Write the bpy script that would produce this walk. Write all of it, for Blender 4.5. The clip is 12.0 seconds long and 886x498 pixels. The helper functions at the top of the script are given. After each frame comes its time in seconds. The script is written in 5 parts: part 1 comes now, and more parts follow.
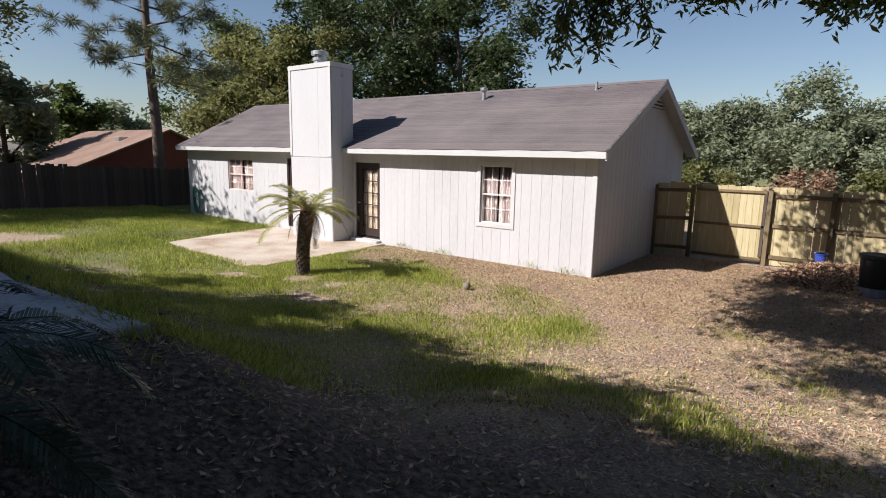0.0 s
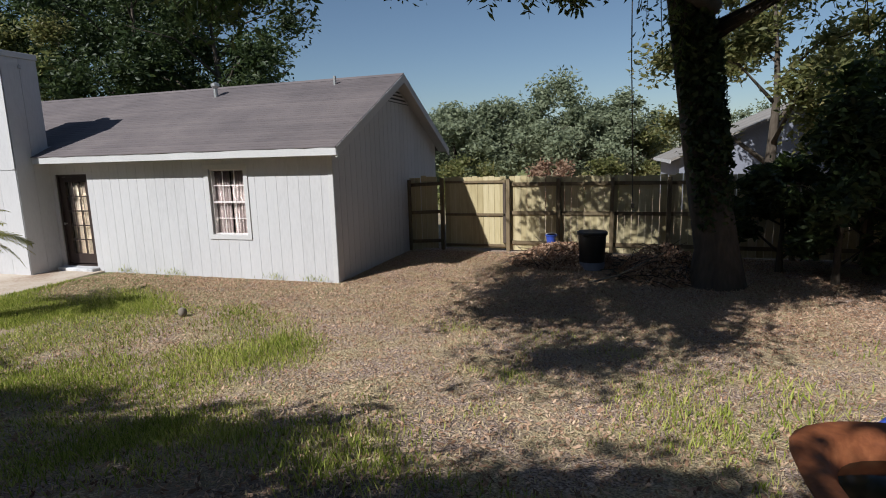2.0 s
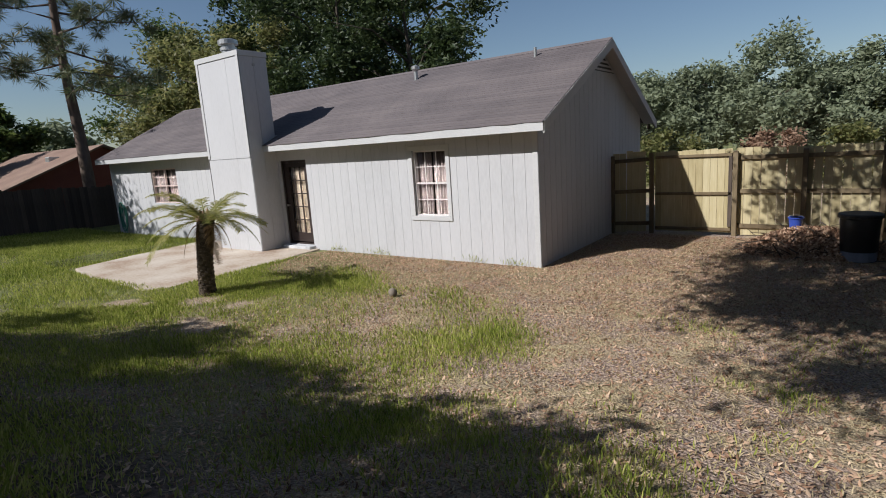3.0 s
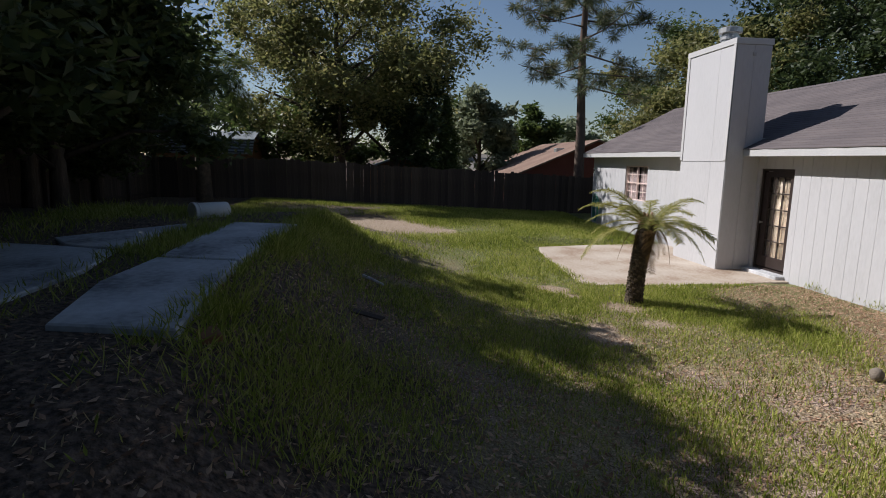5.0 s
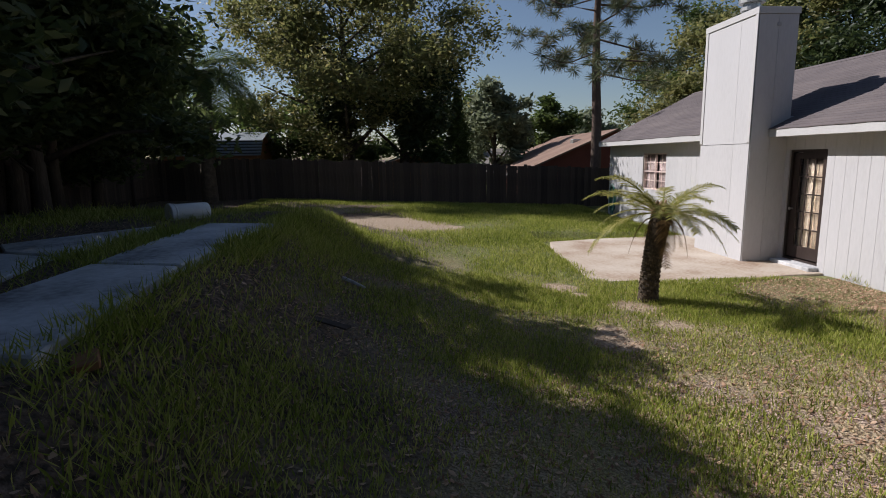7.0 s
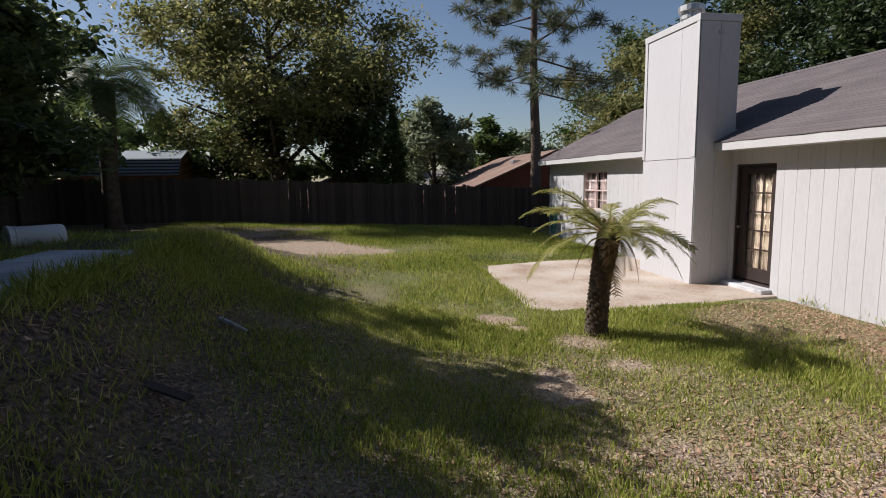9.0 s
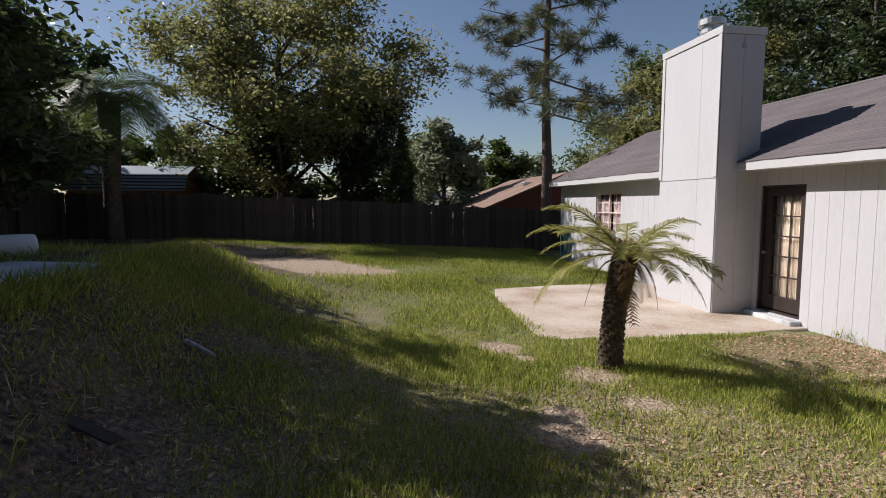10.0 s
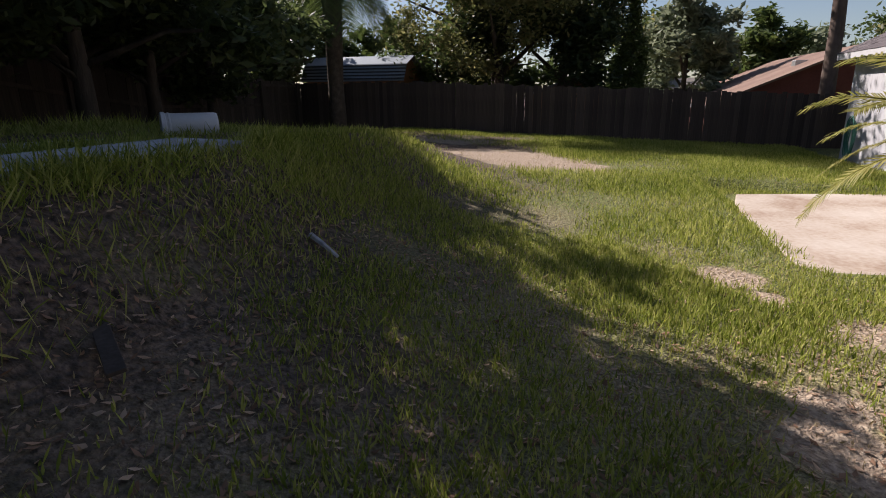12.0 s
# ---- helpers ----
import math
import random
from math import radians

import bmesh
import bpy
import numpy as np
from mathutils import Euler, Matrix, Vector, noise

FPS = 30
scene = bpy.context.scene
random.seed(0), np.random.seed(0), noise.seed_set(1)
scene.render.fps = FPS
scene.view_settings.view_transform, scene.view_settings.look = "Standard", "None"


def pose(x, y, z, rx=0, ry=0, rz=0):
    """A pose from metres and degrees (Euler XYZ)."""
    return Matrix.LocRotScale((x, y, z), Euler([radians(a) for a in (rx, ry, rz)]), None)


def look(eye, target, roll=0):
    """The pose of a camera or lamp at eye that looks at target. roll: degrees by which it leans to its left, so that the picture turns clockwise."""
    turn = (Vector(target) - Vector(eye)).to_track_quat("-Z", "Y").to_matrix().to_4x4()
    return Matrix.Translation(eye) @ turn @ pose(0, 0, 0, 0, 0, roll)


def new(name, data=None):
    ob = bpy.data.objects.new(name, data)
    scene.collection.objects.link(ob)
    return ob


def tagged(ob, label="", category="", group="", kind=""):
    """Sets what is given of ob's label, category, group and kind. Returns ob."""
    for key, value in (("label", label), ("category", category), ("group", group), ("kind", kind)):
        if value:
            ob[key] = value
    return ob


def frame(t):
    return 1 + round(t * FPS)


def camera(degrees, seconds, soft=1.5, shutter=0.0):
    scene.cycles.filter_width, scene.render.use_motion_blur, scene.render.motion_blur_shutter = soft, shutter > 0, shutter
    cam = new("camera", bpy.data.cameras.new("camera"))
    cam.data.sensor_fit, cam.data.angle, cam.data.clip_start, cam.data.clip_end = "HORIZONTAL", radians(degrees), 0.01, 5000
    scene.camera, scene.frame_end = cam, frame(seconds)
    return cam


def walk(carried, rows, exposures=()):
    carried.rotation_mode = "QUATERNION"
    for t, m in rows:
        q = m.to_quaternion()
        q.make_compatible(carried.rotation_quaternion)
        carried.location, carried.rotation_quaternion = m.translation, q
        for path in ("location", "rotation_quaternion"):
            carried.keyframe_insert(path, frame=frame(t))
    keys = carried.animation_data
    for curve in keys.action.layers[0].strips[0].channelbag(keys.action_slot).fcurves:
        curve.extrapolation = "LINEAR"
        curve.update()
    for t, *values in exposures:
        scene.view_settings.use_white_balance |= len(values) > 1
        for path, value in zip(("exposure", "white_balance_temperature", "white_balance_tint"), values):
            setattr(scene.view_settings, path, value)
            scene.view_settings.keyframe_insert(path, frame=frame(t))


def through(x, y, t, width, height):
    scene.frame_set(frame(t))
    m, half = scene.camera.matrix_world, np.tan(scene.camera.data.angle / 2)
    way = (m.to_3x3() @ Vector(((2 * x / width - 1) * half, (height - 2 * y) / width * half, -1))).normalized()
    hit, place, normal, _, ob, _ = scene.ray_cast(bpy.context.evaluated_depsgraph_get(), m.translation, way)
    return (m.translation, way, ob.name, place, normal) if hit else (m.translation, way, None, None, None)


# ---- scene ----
cam = camera(78.00, 12.0, soft=1.0)

PATH = [
    (0, (4.352, -10.583, 2.436), (3.142, -9.028, 2.092), 1.06),
    (0.5, (4.546, -10.113, 2.341), (3.478, -8.453, 2.021), 0.97),
    (1, (4.795, -9.582, 2.352), (3.973, -7.792, 2.006), 0.74),
    (1.5, (5.115, -9.424, 2.332), (4.585, -7.522, 2.011), -0.43),
    (2, (5.075, -9.175, 2.298), (4.469, -7.297, 1.968), -1.58),
    (2.5, (4.770, -8.889, 2.221), (3.991, -7.086, 1.845), -1.98),
    (3, (4.292, -8.826, 2.248), (3.129, -7.241, 1.879), -3.84),
    (3.5, (4.094, -8.823, 2.343), (2.437, -7.778, 1.943), -1.47),
    (3.7, (4.122, -8.755, 2.359), (2.366, -7.907, 1.913), -0.68),
    (5.3, (3.595, -7.657, 2.194), (1.628, -7.460, 1.890), 1.01),
    (5.5, (3.558, -7.567, 2.186), (1.595, -7.331, 1.883), 1.47),
    (6, (3.425, -7.417, 2.158), (1.461, -7.222, 1.837), 1.49),
    (6.5, (3.309, -7.335, 2.151), (1.359, -7.301, 1.710), 1.52),
    (7, (3.031, -7.319, 2.103), (1.063, -7.184, 1.772), -0.82),
    (7.2, (2.887, -7.324, 2.099), (0.919, -7.129, 1.799), -1.58),
    (8.8, (1.887, -6.912, 1.995), (-0.071, -6.608, 1.721), -0.94),
    (9, (1.807, -6.842, 1.945), (-0.149, -6.507, 1.695), -0.78),
    (9.5, (1.621, -6.703, 1.914), (-0.343, -6.380, 1.719), -0.11),
    (10, (1.260, -6.620, 1.840), (-0.710, -6.321, 1.673), 0.23),
    (10.5, (0.960, -6.467, 1.771), (-1.020, -6.273, 1.569), 0.44),
    (11, (0.537, -6.354, 1.680), (-1.434, -6.474, 1.360), 0.19),
    (11.5, (0.183, -6.348, 1.647), (-1.757, -6.606, 1.233), -0.01),
    (12, (-0.153, -6.226, 1.606), (-2.018, -6.711, 1.071), -0.52),
]
walk(cam, [(t, look(eye, target, roll)) for t, eye, target, roll in PATH],
     [(0, 0.6, 6450, 14), (1.5, 0.3, 6150, 9), (3.5, 0.14, 6200, 11), (5.5, 0.09, 6300, 14), (7, 0.14, 6350, 15), (9, 0.26, 6450, 15), (10.5, 0.33, 6450, 16), (12, 0.54, 6650, 20)])

# ---- light ----
SUN = Vector((0.57, 1.0, -0.97)).normalized()
sun_data = bpy.data.lights.new("sun", "SUN")
sun_data.energy, sun_data.angle, sun_data.color = 5.0, radians(0.55), (1.0, 0.965, 0.91)
sun = new("sun", sun_data)
sun.matrix_world = look((-20, -35, 32), Vector((-20, -35, 32)) + SUN)
world = bpy.data.worlds.new("sky")
scene.world = world
world.use_nodes = True
wn = world.node_tree
sky = wn.nodes.new("ShaderNodeTexSky")
sky.sky_type, sky.sun_disc = "NISHITA", False
sky.sun_elevation = math.asin(-SUN.z)
sky.sun_rotation = math.atan2(-SUN.x, -SUN.y)
sky.air_density, sky.dust_density, sky.ozone_density = 1.0, 0.5, 1.8
wn.links.new(sky.outputs[0], wn.nodes["Background"].inputs[0])
wn.nodes["Background"].inputs[1].default_value = 0.063

# ---- materials ----


def material(name, colors, rough=0.8, scale=4.0, fine=40.0, bump=0.3, metal=0.0, stretch=(1, 1, 1), rand=0.0, space="Object", spread=0.25, fine_amount=0.45):
    """A procedural surface: two or three base colours mixed by coarse and fine noise, with relief."""
    m = bpy.data.materials.new(name)
    m.use_nodes = True
    nt = m.node_tree
    n, l = nt.nodes, nt.links
    p = n["Principled BSDF"]
    co = n.new("ShaderNodeTexCoord")
    mp = n.new("ShaderNodeMapping")
    mp.inputs["Scale"].default_value = stretch
    l.new(co.outputs[space], mp.inputs[0])
    a, b = n.new("ShaderNodeTexNoise"), n.new("ShaderNodeTexNoise")
    a.inputs["Scale"].default_value, a.inputs["Detail"].default_value = scale, 5
    b.inputs["Scale"].default_value, b.inputs["Detail"].default_value = fine, 4
    l.new(mp.outputs[0], a.inputs[0])
    l.new(mp.outputs[0], b.inputs[0])
    mix = n.new("ShaderNodeMix")
    mix.inputs[0].default_value = fine_amount
    l.new(a.outputs[0], mix.inputs[2])
    l.new(b.outputs[0], mix.inputs[3])
    out = mix.outputs[0]
    if rand:
        oi = n.new("ShaderNodeObjectInfo")
        mr = n.new("ShaderNodeMapRange")
        mr.inputs[3].default_value, mr.inputs[4].default_value = -rand, rand
        l.new(oi.outputs["Random"], mr.inputs[0])
        ad = n.new("ShaderNodeMath")
        l.new(out, ad.inputs[0])
        l.new(mr.outputs[0], ad.inputs[1])
        out = ad.outputs[0]
    ramp = n.new("ShaderNodeValToRGB")
    cr = ramp.color_ramp
    lo, hi = 0.5 - spread, 0.5 + spread
    cr.elements[0].position, cr.elements[1].position = lo, hi
    cr.elements[0].color, cr.elements[1].color = (*colors[0], 1), (*colors[-1], 1)
    for i, c in enumerate(colors[1:-1]):
        cr.elements.new(lo + (hi - lo) * (i + 1) / (len(colors) - 1)).color = (*c, 1)
    l.new(out, ramp.inputs[0])
    l.new(ramp.outputs[0], p.inputs["Base Color"])
    p.inputs["Roughness"].default_value, p.inputs["Metallic"].default_value = rough, metal
    if bump:
        bp = n.new("ShaderNodeBump")
        bp.inputs["Strength"].default_value, bp.inputs["Distance"].default_value = bump, 0.02
        l.new(b.outputs[0], bp.inputs["Height"])
        l.new(bp.outputs[0], p.inputs["Normal"])
    return m


def leaf_material(name, colors, shine=0.45, through=0.42, spec=0.4):
    """Leaves: colour varies from leaf to leaf; light passes through in part."""
    m = bpy.data.materials.new(name)
    m.use_nodes = True
    nt = m.node_tree
    n, l = nt.nodes, nt.links
    p = n["Principled BSDF"]
    geo = n.new("ShaderNodeNewGeometry")
    co = n.new("ShaderNodeTexCoord")
    no = n.new("ShaderNodeTexNoise")
    no.inputs["Scale"].default_value = 0.5
    l.new(co.outputs["Object"], no.inputs[0])
    mix = n.new("ShaderNodeMix")
    mix.inputs[0].default_value = 0.5
    l.new(geo.outputs["Random Per Island"], mix.inputs[2])
    l.new(no.outputs[0], mix.inputs[3])
    ramp = n.new("ShaderNodeValToRGB")
    cr = ramp.color_ramp
    cr.elements[0].position, cr.elements[1].position = 0.2, 0.8
    cr.elements[0].color, cr.elements[1].color = (*colors[0], 1), (*colors[-1], 1)
    for i, c in enumerate(colors[1:-1]):
        cr.elements.new(0.2 + 0.6 * (i + 1) / (len(colors) - 1)).color = (*c, 1)
    l.new(mix.outputs[0], ramp.inputs[0])
    l.new(ramp.outputs[0], p.inputs["Base Color"])
    p.inputs["Roughness"].default_value, p.inputs["Specular IOR Level"].default_value = shine, spec
    tr = n.new("ShaderNodeBsdfTranslucent")
    l.new(ramp.outputs[0], tr.inputs[0])
    ms = n.new("ShaderNodeMixShader")
    ms.inputs[0].default_value = through
    l.new(p.outputs[0], ms.inputs[1])
    l.new(tr.outputs[0], ms.inputs[2])
    l.new(ms.outputs[0], n["Material Output"].inputs[0])
    return m


M = {
    "siding": material("white_siding", [(0.43, 0.425, 0.435), (0.50, 0.495, 0.507), (0.535, 0.53, 0.545)], 0.75, 1.2, 30, 0.12, stretch=(1, 1, 0.25), rand=0.05),
    "backing": material("groove_paint", [(0.34, 0.335, 0.335), (0.42, 0.415, 0.415)], 0.85, 3, 30, 0.1),
    "trim": material("white_trim", [(0.47, 0.465, 0.465), (0.56, 0.555, 0.555)], 0.6, 2, 25, 0.08),
    "shingle": material("grey_brown_shingle", [(0.075, 0.064, 0.068), (0.13, 0.11, 0.112), (0.19, 0.16, 0.155)], 0.95, 0.9, 60, 0.5, rand=0.06, fine_amount=0.55),
    "soffit": material("soffit_paint", [(0.50, 0.49, 0.49), (0.60, 0.59, 0.59)], 0.8, 2, 20, 0.1),
    "dark_wood": material("dark_brown_door", [(0.022, 0.014, 0.012), (0.045, 0.03, 0.026)], 0.45, 3, 40, 0.1, stretch=(1, 1, 0.2)),
    "metal": material("galvanised_metal", [(0.42, 0.42, 0.42), (0.6, 0.6, 0.58)], 0.42, 5, 50, 0.05, 0.8),
    "concrete": material("patio_concrete", [(0.31, 0.215, 0.15), (0.455, 0.375, 0.30), (0.54, 0.475, 0.405)], 0.9, 1.1, 16, 0.2, spread=0.15, fine_amount=0.3),
    "slab": material("old_concrete", [(0.20, 0.20, 0.21), (0.47, 0.475, 0.49), (0.64, 0.645, 0.66)], 0.8, 1.4, 16, 0.4, spread=0.15, fine_amount=0.3),
    "new_wood": material("pale_fence_wood", [(0.36, 0.29, 0.15), (0.50, 0.42, 0.24), (0.60, 0.52, 0.33)], 0.8, 1.5, 24, 0.25, stretch=(1, 1, 0.12), rand=0.12),
    "old_wood": material("dark_fence_wood", [(0.032, 0.023, 0.018), (0.064, 0.047, 0.037), (0.115, 0.088, 0.07)], 0.9, 1.5, 24, 0.4, stretch=(1, 1, 0.1), rand=0.14),
    "bark": material("tree_bark", [(0.025, 0.019, 0.015), (0.075, 0.058, 0.043), (0.14, 0.115, 0.09)], 0.95, 3, 18, 1.0, stretch=(1, 1, 0.25)),
    "pine_bark": material("pine_bark", [(0.06, 0.04, 0.03), (0.13, 0.09, 0.07), (0.20, 0.15, 0.12)], 0.95, 2, 10, 1.0, stretch=(1, 1, 0.4)),
    "sago_bark": material("palm_bark", [(0.025, 0.018, 0.013), (0.085, 0.062, 0.042), (0.17, 0.13, 0.09)], 0.95, 8, 40, 0.8, rand=0.15),
    # near-black that stands in for unlit rooms; also on vent and shed ribs
    "near_black": material("window_back", [(0.02, 0.02, 0.022), (0.03, 0.03, 0.03)], 0.6, 2, 10, 0),
    "curtain": material("pale_curtain", [(0.22, 0.17, 0.165), (0.40, 0.33, 0.32), (0.53, 0.46, 0.44)], 0.9, 3, 25, 0.2, stretch=(6, 6, 0.5)),
    "gold_curtain": material("cream_curtain", [(0.46, 0.37, 0.29), (0.64, 0.54, 0.43), (0.76, 0.68, 0.58)], 0.9, 2, 12, 0.2, stretch=(4, 4, 0.4)),
    "muntin": material("window_bar", [(0.58, 0.54, 0.53), (0.70, 0.66, 0.64)], 0.5, 3, 20, 0.05),
    "muntin_red": material("pinkish_window_bar", [(0.52, 0.40, 0.37), (0.64, 0.52, 0.48)], 0.6, 3, 20, 0.05),
    "stone": material("grey_stone", [(0.14, 0.115, 0.09), (0.25, 0.21, 0.17)], 1.0, 8, 60, 0.3),
    "post_wood": material("brown_post_wood", [(0.10, 0.07, 0.04), (0.17, 0.125, 0.07), (0.24, 0.185, 0.11)], 0.85, 2, 24, 0.3, stretch=(1, 1, 0.2), rand=0.08),
    "rope": material("rope_fibre", [(0.06, 0.05, 0.04), (0.12, 0.10, 0.08)], 0.9, 20, 80, 0.4),
    "white_plastic": material("white_plastic", [(0.62, 0.62, 0.60), (0.74, 0.74, 0.72)], 0.45, 3, 30, 0.05),
    "black_plastic": material("black_plastic", [(0.008, 0.008, 0.009), (0.02, 0.02, 0.02)], 0.5, 3, 30, 0.1),
    "blue_plastic": material("blue_plastic", [(0.03, 0.06, 0.32), (0.05, 0.10, 0.45)], 0.4, 3, 30, 0.05),
    "red_plastic": material("faded_red_plastic", [(0.36, 0.06, 0.05), (0.50, 0.12, 0.09)], 0.45, 5, 30, 0.05),
    "rust": material("rusted_steel", [(0.10, 0.03, 0.012), (0.22, 0.07, 0.025), (0.34, 0.13, 0.05)], 0.62, 3, 30, 0.25, 0.2),
    "hose": material("green_hose", [(0.02, 0.12, 0.09), (0.04, 0.20, 0.15)], 0.45, 6, 30, 0.05),
    "brick_red": material("dark_red_wall", [(0.13, 0.035, 0.025), (0.20, 0.06, 0.045)], 0.9, 2, 20, 0.3),
    "brown_roof": material("rusty_brown_shingle", [(0.13, 0.08, 0.058), (0.22, 0.14, 0.105), (0.31, 0.215, 0.165)], 0.9, 0.8, 25, 0.4, stretch=(1, 1, 1)),
    "grey_roof": material("grey_shingle", [(0.13, 0.12, 0.11), (0.22, 0.20, 0.18), (0.30, 0.27, 0.25)], 0.9, 0.8, 25, 0.4),
    # grey neighbour wall; the shade on it is put into this darker blue-grey
    "grey_wall": material("blue_grey_wall", [(0.17, 0.18, 0.22), (0.24, 0.25, 0.30)], 0.8, 1, 20, 0.1),
    "tin": material("ribbed_tin", [(0.20, 0.23, 0.255), (0.32, 0.35, 0.37)], 0.55, 1, 20, 0.1, 0.5),
    "shed_wall": material("orange_brown_wall", [(0.20, 0.09, 0.04), (0.30, 0.15, 0.07)], 0.85, 1, 20, 0.2),
    "dead_leaf": leaf_material("dead_leaves", [(0.12, 0.066, 0.04), (0.42, 0.255, 0.165), (0.68, 0.50, 0.355)], 0.8, 0.1, 0.15),
    "oak_leaf": leaf_material("oak_leaves", [(0.05, 0.08, 0.02), (0.09, 0.13, 0.035), (0.15, 0.19, 0.055)], 0.45),
    "light_leaf": leaf_material("light_leaves", [(0.12, 0.135, 0.045), (0.20, 0.21, 0.075), (0.33, 0.29, 0.12)], 0.5, 0.55),
    "dark_leaf": leaf_material("dark_leaves", [(0.025, 0.042, 0.016), (0.05, 0.075, 0.026), (0.09, 0.115, 0.04)], 0.5),
    "shade_leaf": leaf_material("shade_leaves", [(0.045, 0.065, 0.024), (0.08, 0.11, 0.038), (0.14, 0.17, 0.06)], 0.45, 0.5),
    "blue_leaf": leaf_material("grey_green_leaves", [(0.15, 0.18, 0.11), (0.22, 0.25, 0.15), (0.30, 0.33, 0.21)], 0.6),
    "needle": leaf_material("pine_needles", [(0.06, 0.09, 0.04), (0.12, 0.145, 0.07), (0.22, 0.18, 0.09)], 0.5, 0.25),
    "red_leaf": leaf_material("reddish_leaves", [(0.20, 0.11, 0.07), (0.32, 0.20, 0.13), (0.40, 0.28, 0.19)], 0.6),
    "frond": leaf_material("sago_fronds", [(0.17, 0.18, 0.04), (0.31, 0.30, 0.075), (0.50, 0.44, 0.18)], 0.4, 0.42, 0.3),
    "dry_frond": leaf_material("dry_fronds", [(0.09, 0.055, 0.025), (0.19, 0.12, 0.055), (0.30, 0.20, 0.095)], 0.7, 0.25, 0.15),
    # darker copy of the frond colour; the bank's shade is put into it
    "frond_shaded": leaf_material("shaded_fronds", [(0.015, 0.035, 0.012), (0.03, 0.06, 0.02)], 0.4, 0.2),
    "grass": leaf_material("grass_blades", [(0.12, 0.17, 0.025), (0.33, 0.375, 0.07), (0.58, 0.55, 0.19)], 0.75, 0.35, 0.12),
    "dry_grass": leaf_material("dry_grass_blades", [(0.34, 0.26, 0.14), (0.46, 0.37, 0.22), (0.58, 0.48, 0.31)], 0.85, 0.25, 0.08),
}

# clear pane
M["glass"] = bpy.data.materials.new("clear_glass")
M["glass"].use_nodes = True
gp = M["glass"].node_tree.nodes["Principled BSDF"]
gp.inputs["Transmission Weight"].default_value, gp.inputs["Roughness"].default_value, gp.inputs["IOR"].default_value = 1.0, 0.02, 1.3
M["water"] = bpy.data.materials.new("dark_water")
M["water"].use_nodes = True
gp = M["water"].node_tree.nodes["Principled BSDF"]
gp.inputs["Base Color"].default_value, gp.inputs["Roughness"].default_value = (0.02, 0.014, 0.008, 1), 0.06

# ---- builders ----


def mesh_from(name, verts, faces, mat, smooth=False):
    me = bpy.data.meshes.new(name)
    me.from_pydata([tuple(v) for v in verts], [], faces)
    me.materials.append(mat)
    if smooth:
        me.polygons.foreach_set("use_smooth", [True] * len(me.polygons))
    me.update()
    return me


def part(name, bm, mat, parent=None, label="", smooth=False):
    """Links a bmesh as one mesh object under a thing or a part."""
    me = bpy.data.meshes.new(name)
    bm.to_mesh(me)
    bm.free()
    me.materials.append(mat)
    if smooth:
        me.polygons.foreach_set("use_smooth", [True] * len(me.polygons))
    ob = new(name, me)
    ob.parent = parent
    return tagged(ob, label)


def thing(name, label, category, group="", kind="", at=(0, 0, 0)):
    ob = new(name)
    ob.location = at
    return tagged(ob, label, category, group, kind)


def add_box(bm, lo, hi, bevel=0.0):
    r = bmesh.ops.create_cube(bm, size=1)
    lo, hi = Vector(lo), Vector(hi)
    for v in r["verts"]:
        v.co = Vector((lo[i] + (v.co[i] + 0.5) * (hi[i] - lo[i]) for i in range(3)))
    if bevel:
        es = list({e for v in r["verts"] for e in v.link_edges})
        bmesh.ops.bevel(bm, geom=es, offset=bevel, segments=1, affect="EDGES")
    return bm


def box(lo, hi, bevel=0.0):
    return add_box(bmesh.new(), lo, hi, bevel)


def add_tube(bm, pts, radii, sides=8, cap=True):
    """A tube along points."""
    rings = []
    pts = [Vector(p) for p in pts]
    for i, p in enumerate(pts):
        d = (pts[min(i + 1, len(pts) - 1)] - pts[max(i - 1, 0)]).normalized()
        u = d.orthogonal().normalized() if abs(d.z) < 0.95 else Vector((1, 0, 0)).cross(d).normalized()
        w = d.cross(u)
        rings.append([bm.verts.new(p + radii[i] * (math.cos(a) * u + math.sin(a) * w)) for a in (2 * math.pi * k / sides for k in range(sides))])
    for r0, r1 in zip(rings, rings[1:]):
        off = min(range(sides), key=lambda k: (r1[k].co - r0[0].co).length)
        for k in range(sides):
            bm.faces.new((r0[k], r0[(k + 1) % sides], r1[(k + 1 + off) % sides], r1[(k + off) % sides]))
    if cap:
        for r in (rings[0], rings[-1]):
            try:
                bm.faces.new(r)
            except ValueError:
                pass
    bmesh.ops.recalc_face_normals(bm, faces=bm.faces[:])
    return bm


def quads_mesh(name, centers, us, vs, mat):
    """Many small four-cornered leaves: centre, half-length and half-width vectors. Each is folded along its middle."""
    n = len(centers)
    nrm = np.cross(us, vs)
    nrm /= np.linalg.norm(nrm, axis=1)[:, None] + 1e-9
    lift = nrm * np.linalg.norm(vs, axis=1)[:, None] * 0.35
    co = np.empty((n, 4, 3))
    co[:, 0], co[:, 1], co[:, 2], co[:, 3] = centers - us, centers + vs + lift, centers + us, centers - vs + lift
    me = bpy.data.meshes.new(name)
    me.vertices.add(4 * n)
    me.vertices.foreach_set("co", co.ravel())
    tri = (np.arange(n)[:, None] * 4 + np.array([0, 1, 2, 0, 2, 3])).ravel()
    me.loops.add(6 * n)
    me.loops.foreach_set("vertex_index", tri.astype(np.int32))
    me.polygons.add(2 * n)
    me.polygons.foreach_set("loop_start", np.arange(0, 6 * n, 3, dtype=np.int32))
    me.materials.append(mat)
    me.update(calc_edges=True)
    me.validate()
    return me


